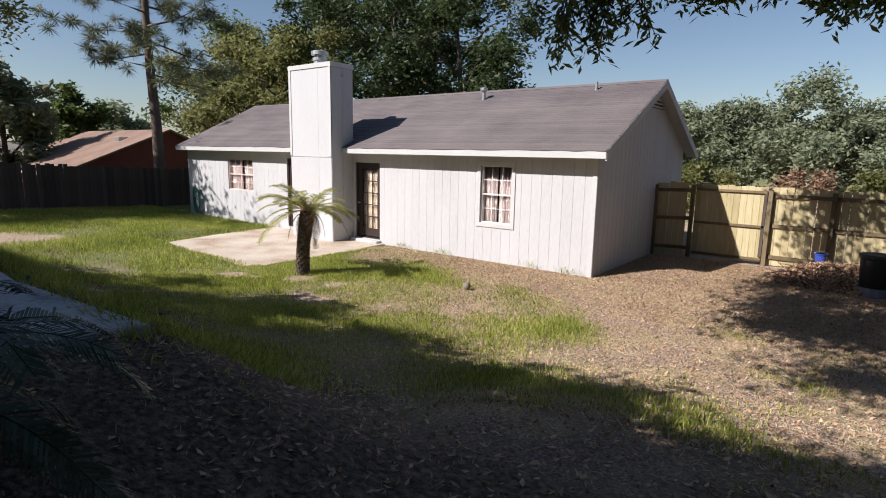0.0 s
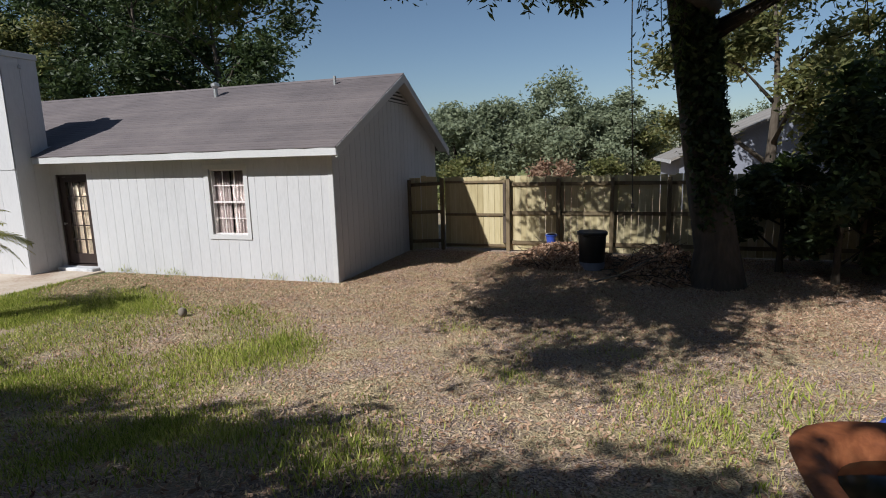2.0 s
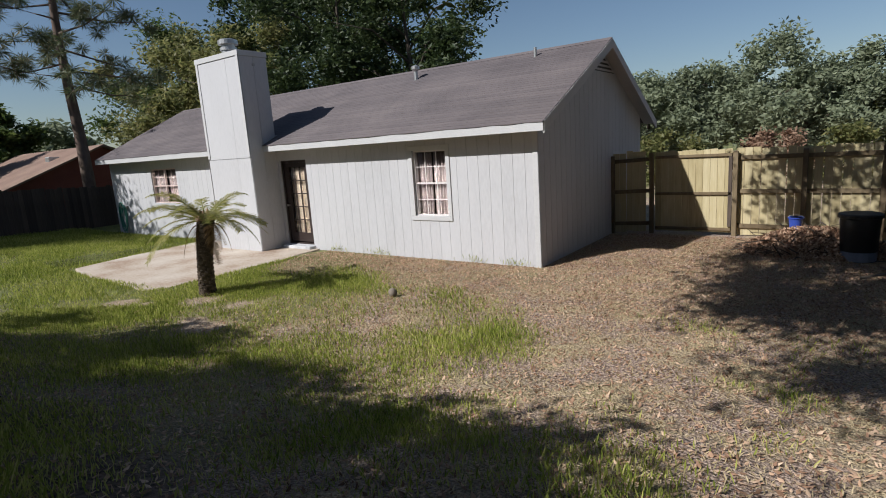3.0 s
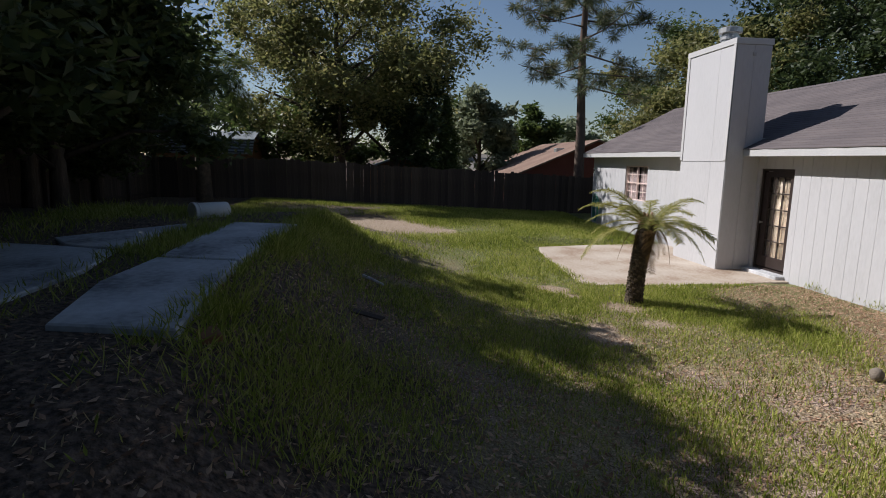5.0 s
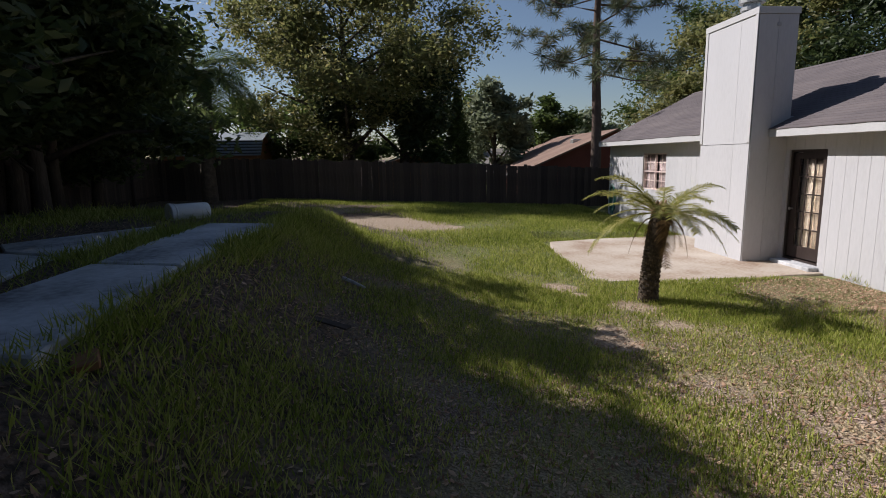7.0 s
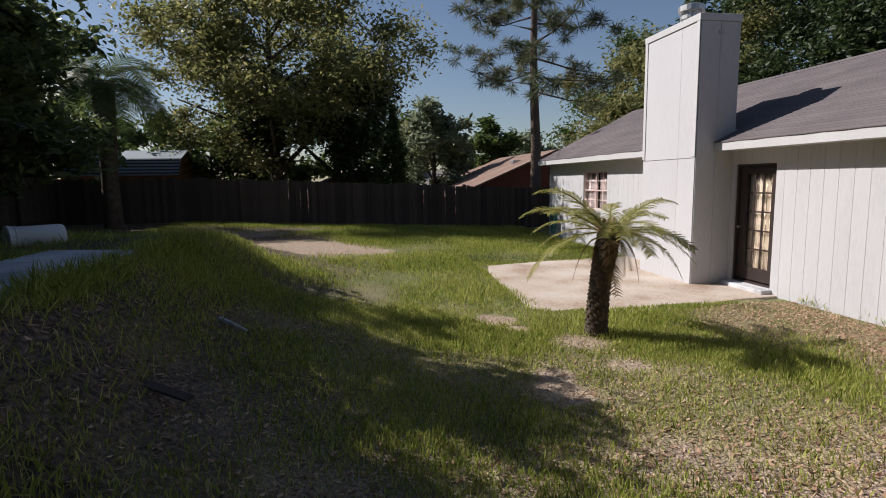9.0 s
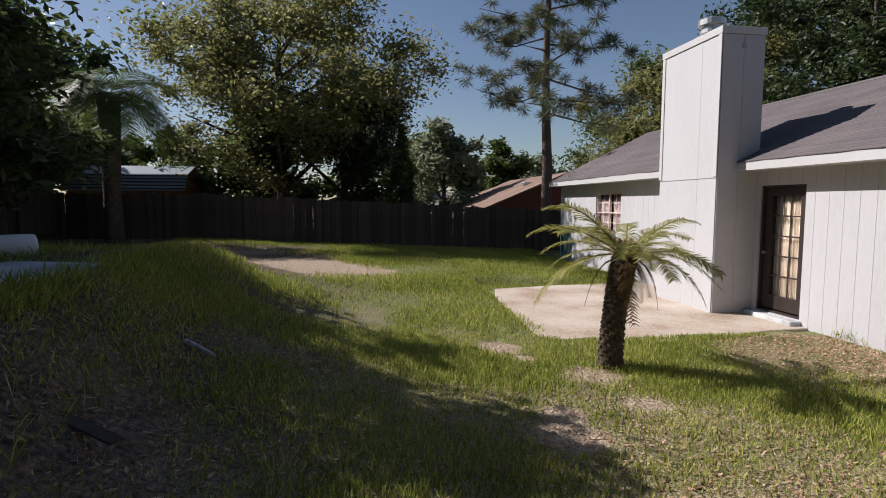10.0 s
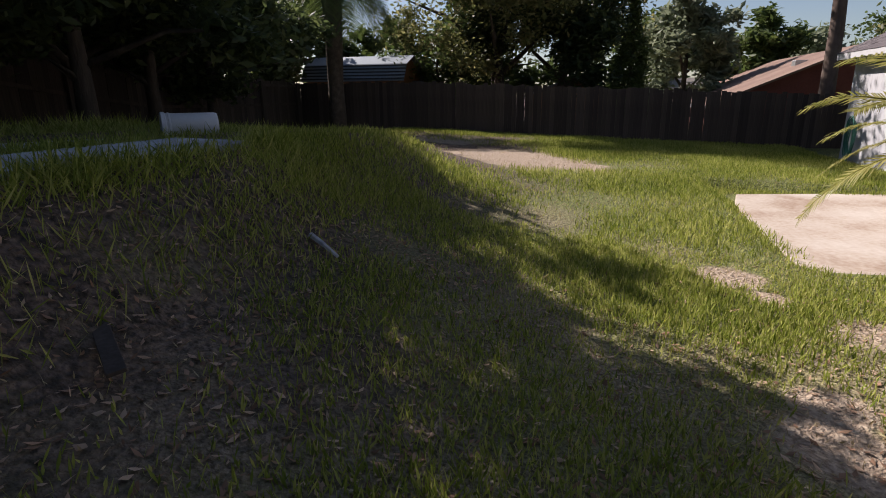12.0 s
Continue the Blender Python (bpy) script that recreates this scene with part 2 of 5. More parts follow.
rng = np.random.default_rng(7)


def unit(n):
    v = rng.normal(size=(n, 3))
    return v / np.linalg.norm(v, axis=1)[:, None]


def leaf_cloud(centers, radii, count, size, flat=0.75, droop=0.0, thin=0.42):
    """Leaves in uneven clumps that thin out towards their rims."""
    centers, radii = np.asarray(centers, float), np.asarray(radii, float)
    w = radii ** 2
    which = rng.choice(len(centers), count, p=w / w.sum())
    d = unit(count)
    r = radii[which] * np.clip(0.12 + 0.62 * np.abs(rng.normal(size=count)), 0.1, 1.2)
    c = centers[which] + d * r[:, None] * np.array([1, 1, flat])
    a = unit(count)
    a[:, 2] = a[:, 2] * 0.6 - droop
    a /= np.linalg.norm(a, axis=1)[:, None]
    b = np.cross(a, unit(count))
    b /= np.linalg.norm(b, axis=1)[:, None] + 1e-9
    s = size * (0.6 + 0.8 * rng.random(count))[:, None]
    return c, a * s, b * s * thin


def tree(x, y, z, height, spread, leaf, count=9000, size=0.2, trunk=0.25, clear=0.3, lean=(0, 0), label="leafy broadleaf tree", name="tree", clumps=26, bark="bark", flat=0.8, squash=1.0, group="", limbs=9, seed=1, droop=0.0):
    """Tapered trunk with forked limbs, and a crown of leaf clumps round their ends."""
    rnd = random.Random(seed)
    ob = thing(name, label, "tree", group, at=(x, y, z))
    bm = bmesh.new()
    top = Vector((lean[0], lean[1], height * 0.8))
    spine = [Vector((0, 0, -0.3)), Vector((0, 0, 0.1))]
    for i in range(1, 6):
        f = i / 5
        spine.append(top * f + Vector((rnd.uniform(-1, 1), rnd.uniform(-1, 1), 0)) * 0.02 * height * f)
    rad = [trunk * 1.35] + [trunk * (1.1 - 0.95 * i / 5) for i in range(6)]
    add_tube(bm, spine, rad, 9)
    centers, radii = [], []
    for i in range(limbs):
        f = clear + (0.95 - clear) * (i + 0.5) / limbs
        k = min(int(f * 5), 4)
        base = spine[1 + k].lerp(spine[2 + k], f * 5 - k)
        ang = i * 2.4 + rnd.uniform(-0.5, 0.5)
        h = (f - clear) / (1 - clear)
        reach = spread * (0.55 + 0.5 * math.sin(math.pi * min(1, 0.25 + 0.75 * h))) * squash * rnd.uniform(0.75, 1.1)
        if h > 0.8:
            reach *= 0.6
        end = base + Vector((math.cos(ang) * reach, math.sin(ang) * reach, rnd.uniform(0.12, 0.3) * height * (1 - 0.5 * h)))
        mid = base.lerp(end, 0.5) + Vector((0, 0, 0.05 * height))
        r0 = trunk * (1.0 - 0.8 * f) * 0.6
        add_tube(bm, [base, mid, end], [r0, r0 * 0.6, r0 * 0.15], 6)
        for j in range(max(1, clumps // limbs)):
            g = rnd.uniform(0.45, 1.1)
            p = base.lerp(end, g) + Vector((rnd.uniform(-1, 1), rnd.uniform(-1, 1), rnd.uniform(-0.6, 0.9))) * spread * 0.28
            centers.append(p)
            radii.append(spread * rnd.uniform(0.16, 0.34))
    centers.append(top + Vector((0, 0, height * 0.08)))
    radii.append(spread * 0.3)
    part("trunk", bm, M[bark], ob, smooth=True)
    c, u, v = leaf_cloud(centers, radii, count, size, flat, droop)
    crown = new("crown", quads_mesh("crown", c, u, v, M[leaf]))
    crown.parent = ob
    return ob

# ---- ground ----


def ramp1(v, xs, ys):
    return float(np.interp(v, xs, ys))


def ground_z(x, y):
    left = ramp1(y, [-30, -9.6, -9.0, -8.75, -8.4, -8, -7, -6, -5, -4], [1.4, 1.22, 1.2, 1.08, 0.82, 0.58, 0.30, 0.12, 0.04, 0])
    right = ramp1(y, [-30, -10.6, -9, -7.4, -6.5, -5, -3.5, -2], [1.1, 1.0, 0.80, 0.70, 0.48, 0.2, 0.06, 0])
    f = min(1, max(0, (x - 0.9) / 2.6))
    f = f * f * (3 - 2 * f)
    g = ramp1(x, [-13, -6], [1, 0])
    g = g * g * (3 - 2 * g)
    left = left * (1 - g) + ramp1(y, [-30, -12, -1], [0.6, 0.5, 0.04]) * g
    z = left * (1 - f) + right * f
    z += 0.025 * noise.noise((x * 0.7, y * 0.7, 0)) + 0.012 * noise.noise((x * 2.1, y * 2.1, 3))
    d = abs(x + 6) - 25
    if d > 0:
        z *= max(0, 1 - d / 30)
    if y > -0.3 and x < 0.3:
        z = min(z, -0.03)
    if -4.5 < x < 0.45 and (-9.95 < y < -9.15 or -11.3 < y < -10.5):
        z = min(z, 1.17)
    if -10.9 < x < -5.8 and -4.2 < y < 0.5:
        z = min(z, -0.06)
    return z


def spaced(lo, hi, step, far):
    v = list(np.arange(lo, hi + 0.01, step))
    s, a, b = step, v[0], v[-1]
    while b < far:
        s *= 1.5
        a, b = a - s, b + s
        v = [a] + v + [b]
    return v


gx, gy = spaced(-22, 14, 0.25, 700), spaced(-17, 8, 0.25, 700)
gv = [(x, y, ground_z(x, y)) for y in gy for x in gx]
gw = len(gx)
gf = [(j * gw + i, j * gw + i + 1, (j + 1) * gw + i + 1, (j + 1) * gw + i) for j in range(len(gy) - 1) for i in range(gw - 1)]


SPOTS = [(-5.2, -4.9, 0.34), (-4.75, -4.75, 0.2), (-4.15, -4.2, 0.36), (-2.65, -5.03, 0.34), (-3.3, -4.05, 0.26), (-3.1, -4.9, 0.2), (-11.9, -7.6, 2.0), (-16.0, -9.9, 1.5)]


def ground_material():
    """Lawn soil: green thatch, dry thatch and sandy pink bare spots in uneven patches."""
    m = bpy.data.materials.new("lawn_soil")
    m.use_nodes = True
    nt = m.node_tree
    n, l = nt.nodes, nt.links
    p = n["Principled BSDF"]
    co = n.new("ShaderNodeTexCoord")

    def noise_node(scale, detail=5):
        t = n.new("ShaderNodeTexNoise")
        t.inputs["Scale"].default_value, t.inputs["Detail"].default_value = scale, detail
        l.new(co.outputs["Object"], t.inputs[0])
        return t.outputs[0]

    def mixed(a, b, fac):
        t = n.new("ShaderNodeMix")
        t.data_type = "RGBA"
        for s, v in ((6, a), (7, b)):
            if isinstance(v, tuple):
                t.inputs[s].default_value = (*v, 1)
            else:
                l.new(v, t.inputs[s])
        l.new(fac, t.inputs[0])
        return t.outputs[2]

    def steps(v, lo, hi):
        t = n.new("ShaderNodeMapRange")
        t.inputs[1].default_value, t.inputs[2].default_value = lo, hi
        l.new(v, t.inputs[0])
        return t.outputs[0]

    sep = n.new("ShaderNodeSeparateXYZ")
    l.new(co.outputs["Object"], sep.inputs[0])
    # the lawn is greener away from the dry corner beside the gate
    gx_, ad = n.new("ShaderNodeMath"), n.new("ShaderNodeMath")
    gx_.operation, gx_.inputs[1].default_value = "MULTIPLY", -0.06
    l.new(sep.outputs[0], gx_.inputs[0])
    l.new(gx_.outputs[0], ad.inputs[0])
    l.new(noise_node(0.55), ad.inputs[1])
    green = steps(ad.outputs[0], 0.45, 0.85)
    fine = noise_node(28, 3)
    dirt = mixed((0.15, 0.095, 0.07), (0.57, 0.435, 0.35), steps(noise_node(52, 5), 0.40, 0.62))
    straw = mixed((0.22, 0.165, 0.09), (0.62, 0.50, 0.31), steps(noise_node(64, 4), 0.40, 0.62))
    grass = mixed((0.07, 0.085, 0.022), (0.25, 0.26, 0.075), steps(noise_node(48, 4), 0.40, 0.64))
    dry = mixed(dirt, straw, steps(noise_node(1.7), 0.42, 0.6))
    # worn sandy spots
    xy = n.new("ShaderNodeCombineXYZ")
    l.new(sep.outputs[0], xy.inputs[0])
    l.new(sep.outputs[1], xy.inputs[1])
    wob = noise_node(1.3, 4)
    total = None
    for cx, cy, r in SPOTS:
        dn = n.new("ShaderNodeVectorMath")
        dn.operation = "DISTANCE"
        dn.inputs[1].default_value = (cx, cy, 0)
        l.new(xy.outputs[0], dn.inputs[0])
        fade = n.new("ShaderNodeMapRange")
        fade.inputs[1].default_value, fade.inputs[2].default_value, fade.inputs[3].default_value, fade.inputs[4].default_value = 0.2 * r, 1.5 * r, 0.75, 0.0
        l.new(dn.outputs["Value"], fade.inputs[0])
        if total is None:
            total = fade.outputs[0]
        else:
            mx = n.new("ShaderNodeMath")
            mx.operation = "MAXIMUM"
            l.new(total, mx.inputs[0])
            l.new(fade.outputs[0], mx.inputs[1])
            total = mx.outputs[0]
    sm = n.new("ShaderNodeMath")
    l.new(total, sm.inputs[0])
    l.new(wob, sm.inputs[1])
    sand = mixed((0.27, 0.195, 0.135), (0.54, 0.43, 0.32), steps(fine, 0.35, 0.7))
    # leaf mould on the bank, its colour darkened to deepen the trees' shade
    shaded_mould = mixed((0.05, 0.036, 0.026), (0.25, 0.17, 0.125), steps(noise_node(22, 4), 0.38, 0.72))
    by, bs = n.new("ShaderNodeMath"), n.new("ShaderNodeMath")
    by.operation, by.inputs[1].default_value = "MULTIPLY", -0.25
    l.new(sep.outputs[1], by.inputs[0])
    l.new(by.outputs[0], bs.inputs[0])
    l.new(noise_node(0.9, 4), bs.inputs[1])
    yard = mixed(mixed(dry, grass, green), shaded_mould, steps(bs.outputs[0], 2.1, 2.55))
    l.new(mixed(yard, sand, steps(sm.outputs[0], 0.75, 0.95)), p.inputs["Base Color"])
    p.inputs["Roughness"].default_value = 0.95
    bp = n.new("ShaderNodeBump")
    bp.inputs["Strength"].default_value, bp.inputs["Distance"].default_value = 1.0, 0.05
    l.new(fine, bp.inputs["Height"])
    l.new(bp.outputs[0], p.inputs["Normal"])
    return m


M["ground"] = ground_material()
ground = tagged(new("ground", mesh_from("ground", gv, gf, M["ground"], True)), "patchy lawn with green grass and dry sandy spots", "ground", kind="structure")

# ---- house ----
HX0, HD, WALL_H = -16.2, 6.05, 2.5
house = thing("house", "single-storey white house with vertical siding and grey shingle roof", "house", kind="structure")
# openings of the rear wall: x0, x1, z0, z1
DOOR1, DOOR2 = (-7.0, -6.06, 0.08, 2.15), (-10.1, -9.02, 0.08, 2.2)
WIN1, WIN2 = (-2.80, -1.97, 0.87, 2.19), (-13.45, -11.95, 1.07, 2.13)
OPEN = [DOOR1, DOOR2, WIN1, WIN2]


def wall_with_holes(x0, x1, z0, z1, y0, y1, holes):
    bm = bmesh.new()
    xs = sorted({x0, x1, *(v for h in holes for v in h[:2])})
    for a, b in zip(xs, xs[1:]):
        cut = [h for h in holes if h[0] <= a + 1e-6 and h[1] >= b - 1e-6]
        z = z0
        for h in cut:
            if h[2] > z:
                add_box(bm, (a, y0, z), (b, y1, h[2]))
            z = h[3]
        add_box(bm, (a, y0, z), (b, y1, z1))
    bmesh.ops.remove_doubles(bm, verts=bm.verts[:], dist=1e-5)
    return bm


wall_back = part("wall_back", wall_with_holes(HX0 + 0.01, -0.01, -0.15, WALL_H, 0.0, 0.14, OPEN), M["backing"], house)
bm = box((-0.15, 0.142, -0.15), (-0.012, HD - 0.15, WALL_H))
part("wall_side", bm, M["backing"], house)
part("wall_far_side", box((HX0 + 0.012, 0.142, -0.15), (HX0 + 0.15, HD - 0.15, WALL_H)), M["backing"], house)
part("wall_front", box((HX0, HD - 0.148, -0.15), (0, HD, WALL_H)), M["backing"], house)
part("house_floor", box((HX0 + 0.2, 0.2, -0.1), (-0.2, HD - 0.2, 0.06)), M["dark_wood"], house)

# roof
EY, EZ, RY, RZ = -0.37, 2.545, 3.03, 4.22
SL = (RZ - EZ) / (RY - EY)
RX0, RX1 = HX0 - 0.12, 0.30
FAR_Y = 2 * RY - EY


def prism(points, x0, x1):
    """A solid with the given outline in y and z, from x0 to x1."""
    bm = bmesh.new()
    a = [bm.verts.new((x0, y, z)) for y, z in points]
    b = [bm.verts.new((x1, y, z)) for y, z in points]
    bm.faces.new(a)
    bm.faces.new(list(reversed(b)))
    for i in range(len(points)):
        j = (i + 1) % len(points)
        bm.faces.new((a[j], a[i], b[i], b[j]))
    bmesh.ops.recalc_face_normals(bm, faces=bm.faces[:])
    return bm


T = 0.05
CH0, CH1, CHY = -8.86, -7.13, -0.74
# decks stop at the chimney
for x0, x1, y0 in ((RX0, CH0 - 0.02, EY + 0.02), (CH1 + 0.016, RX1, EY + 0.02), (CH0 - 0.02, CH1 + 0.016, 0.05)):
    z0 = EZ + SL * (y0 - EY)
    part("roof", prism([(y0, z0 - T), (RY, RZ - T), (RY, RZ), (y0, z0)], x0, x1), M["soffit"], house)
part("roof", prism([(RY, RZ - T), (FAR_Y, EZ - T), (FAR_Y, EZ), (RY, RZ)], RX0, RX1), M["shingle"], house, "grey-brown shingle roof slope")
gab = [(0.0, WALL_H - 0.02), (HD, WALL_H - 0.02), (HD, EZ + SL * (FAR_Y - HD) - T - 0.01), (RY, RZ - T - 0.02), (0.0, EZ + SL * (0 - EY) - T - 0.01)]
part("gable_wall", prism(gab, -0.15, -0.012), M["backing"], house)
part("gable_wall", prism(gab, HX0 + 0.012, HX0 + 0.15), M["backing"], house)
# fascia boards
for x0, x1 in ((RX0, CH0), (CH1 + 0.018, RX1)):
    part("fascia", box((x0, EY - 0.02, EZ - 0.155), (x1, EY + 0.012, EZ - 0.012), 0.004), M["trim"], house, "white painted eave board")
    part("soffit", box((x0 + 0.01, EY + 0.014, EZ - 0.15), (x1 - 0.01, -0.016, EZ - 0.13)), M["soffit"], house)
# rake boards on the gable
for s in (0, 1):
    y0, z0 = (EY, EZ) if not s else (FAR_Y, EZ)
    out = [(y0, z0 - 0.19), (RY, RZ - 0.19), (RY, RZ - 0.005), (y0, z0 - 0.005)]
    part("rake_board", prism(out, RX1 - 0.02, RX1 + 0.012), M["soffit"], house)
    und = [(y0, z0 - 0.075), (RY, RZ - 0.075), (RY, RZ - 0.055), (y0, z0 - 0.055)]
    part("rake_soffit", prism(und, -0.01, RX1 - 0.022), M["soffit"], house)
# louvred gable vent
vent = part("gable_vent", prism([(RY - 1.0, RZ - 0.62), (RY + 1.0, RZ - 0.62), (RY, RZ - 0.16)], -0.012, 0.004), M["near_black"], house, "triangular louvred attic vent")
for i in range(5):
    z = RZ - 0.60 + i * 0.085
    w = (RZ - 0.16 - z) / 0.46 * 0.95
    part("slat", prism([(RY - w, z), (RY + w, z), (RY + w * 0.97, z + 0.035), (RY - w * 0.97, z + 0.035)], 0.005, 0.035), M["soffit"], vent)

# chimney: a boarded box with corner and top trim and a metal flue
chimney = part("chimney", box((CH0, CHY, -0.08), (CH1, 0.02, 4.69)), M["backing"], house, "tall white boarded chimney")
for z0, z1 in ((-0.05, 2.27), (2.282, 4.61)):
    part("siding_panel", box((CH0 + 0.002, CHY - 0.014, z0), (CH0 + 1.215, CHY - 0.001, z1)), M["siding"], chimney)
    part("siding_panel", box((CH0 + 1.219, CHY - 0.0135, z0), (CH1 - 0.002, CHY - 0.001, z1)), M["siding"], chimney)
for i in range(2):
    d = (0.02 - CHY) / 2
    for sx in (CH1, CH0 - 0.013):
        part("siding_panel", box((sx, CHY + i * d + 0.003, -0.05), (sx + 0.013, CHY + (i + 1) * d - 0.003, 4.61)), M["siding"], chimney)
for x0, x1 in ((CH0 - 0.016, CH0 + 0.075), (CH1 - 0.075, CH1 + 0.016)):
    part("corner_trim", box((x0, CHY - 0.03, 2.3), (x1, CHY - 0.015, 4.63), 0.003), M["trim"], chimney)
for lo, hi in (((CH0 - 0.03, CHY - 0.035, 4.62), (CH1 + 0.03, CHY - 0.003, 4.74)), ((CH1 + 0.001, CHY - 0.003, 4.62), (CH1 + 0.03, 0.04, 4.74)), ((CH0 - 0.03, CHY - 0.003, 4.62), (CH0 - 0.001, 0.04, 4.74)), ((CH0 - 0.001, CHY - 0.003, 4.691), (CH1 + 0.001, 0.04, 4.72))):
    part("top_trim", box(lo, hi, 0.004), M["trim"], chimney)
bm = bmesh.new()
fx, fy = (CH0 + CH1) / 2, (CHY + 0.02) / 2
add_tube(bm, [(fx, fy, 4.71), (fx, fy, 4.87), (fx, fy, 4.875), (fx, fy, 4.94), (fx, fy, 4.945), (fx, fy, 5.01), (fx, fy, 5.015), (fx, fy, 5.11), (fx, fy, 5.13)], [0.17, 0.17, 0.2, 0.2, 0.16, 0.16, 0.235, 0.235, 0.19], 20)
part("flue", bm, M["metal"], chimney, "round galvanised flue cap")
part("knob", box((CH1 + 0.013, -0.40, 4.40), (CH1 + 0.03, -0.32, 4.47), 0.01), M["backing"], chimney)

# roof pipes
for x, y, h, r, hood in ((-4.42, 2.4, 0.26, 0.05, True), (-1.27, 2.65, 0.2, 0.035, False)):
    z = EZ + SL * (y - EY)
    bm = bmesh.new()
    add_tube(bm, [(x, y, z - 0.02), (x, y, z + h)], [r, r], 12)
    if hood:
        add_tube(bm, [(x, y, z + h - 0.04), (x, y, z + h), (x, y, z + h + 0.06), (x, y, z + h + 0.09)], [r * 1.4, r * 2, r * 2, r * 0.8], 12)
    part("vent_pipe", bm, M["metal"], house, "grey metal roof vent pipe")


def opening(name, o, mat, label, frame_w, y=0.03):
    """The frame of a door or a window round its opening, as a structure of its own."""
    x0, x1, z0, z1 = o
    ob = part(name, box((x0, y, z1 - frame_w), (x1, y + 0.09, z1)), mat, house, label)
    part("jamb", box((x0, y, z0), (x0 + frame_w, y + 0.09, z1 - frame_w - 0.001)), mat, ob)
    part("jamb", box((x1 - frame_w, y, z0), (x1, y + 0.09, z1 - frame_w - 0.001)), mat, ob)
    part("sill", box((x0 + frame_w + 0.001, y, z0), (x1 - frame_w - 0.001, y + 0.09, z0 + frame_w * 0.7)), mat, ob)
    return ob


def folded_curtain(x0, x1, z0, z1, y, mat, parent, folds):
    n = folds * 6
    vs, fs = [], []
    for i in range(n + 1):
        x = x0 + (x1 - x0) * i / n
        d = 0.025 * math.sin(2 * math.pi * folds * i / n) + 0.01 * math.sin(5.1 * i)
        vs += [(x, y + d, z0), (x, y + d, z1), (x, y + d + 0.006, z1), (x, y + d + 0.006, z0)]
    for i in range(n):
        a, b = 4 * i, 4 * i + 4
        fs += [(a, b, b + 1, a + 1), (a + 3, a + 2, b + 2, b + 3), (a + 1, b + 1, b + 2, a + 2)]
    ob = new("curtain", mesh_from("curtain", vs, fs, mat, True))
    ob.parent = parent
    return ob


def pane(x0, x1, z0, z1, y, parent):
    ob = part("pane", box((x0, y, z0), (x1, y + 0.004, z1)), M["glass"], parent)
    ob.visible_shadow = False


# patio door with fifteen panes
door_1 = opening("door_1", DOOR1, M["dark_wood"], "dark brown glazed patio door with fifteen panes", 0.05, 0.02)
x0, x1, z0, z1 = DOOR1[0] + 0.055, DOOR1[1] - 0.055, 0.14, 2.09
leaf = part("door_leaf", wall_with_holes(x0, x1, z0, z1, 0.05, 0.092, [(x0 + 0.15, x1 - 0.10, 0.36, 1.98)]), M["dark_wood"], door_1)
gx0, gx1, gz0, gz1 = x0 + 0.15, x1 - 0.10, 0.36, 1.98
for i in range(1, 3):
    x = gx0 + (gx1 - gx0) * i / 3
    part("muntin", box((x - 0.012, 0.052, gz0), (x + 0.012, 0.088, gz1)), M["dark_wood"], leaf)
for j in range(1, 5):
    z = gz0 + (gz1 - gz0) * j / 5
    part("muntin", box((gx0, 0.0535, z - 0.012), (gx1, 0.0865, z + 0.012)), M["dark_wood"], leaf)
for i in range(3):
    for j in range(5):
        pane(gx0 + (gx1 - gx0) * i / 3 + 0.013, gx0 + (gx1 - gx0) * (i + 1) / 3 - 0.013, gz0 + (gz1 - gz0) * j / 5 + 0.013, gz0 + (gz1 - gz0) * (j + 1) / 5 - 0.013, 0.07, leaf)
folded_curtain(gx0 - 0.03, gx1 + 0.03, 0.3, 2.02, 0.15, M["gold_curtain"], door_1, 7)
bm = bmesh.new()
add_tube(bm, [(x0 + 0.06, 0.05, 1.05), (x0 + 0.06, 0.01, 1.05), (x0 + 0.06, -0.015, 1.05)], [0.014, 0.014, 0.03], 10)
part("knob", bm, M["metal"], leaf)
part("threshold", box((DOOR1[0] - 0.06, -0.2, -0.06), (DOOR1[1] + 0.05, -0.003, 0.065), 0.012), M["slab"], house, "pale concrete door step")
# second door, beyond the chimney
door_2 = opening("door_2", DOOR2, M["dark_wood"], "dark brown back door beside the chimney", 0.05, 0.02)
part("door_leaf", box((DOOR2[0] + 0.055, 0.05, 0.12), (DOOR2[1] - 0.055, 0.092, 2.14)), M["dark_wood"], door_2)


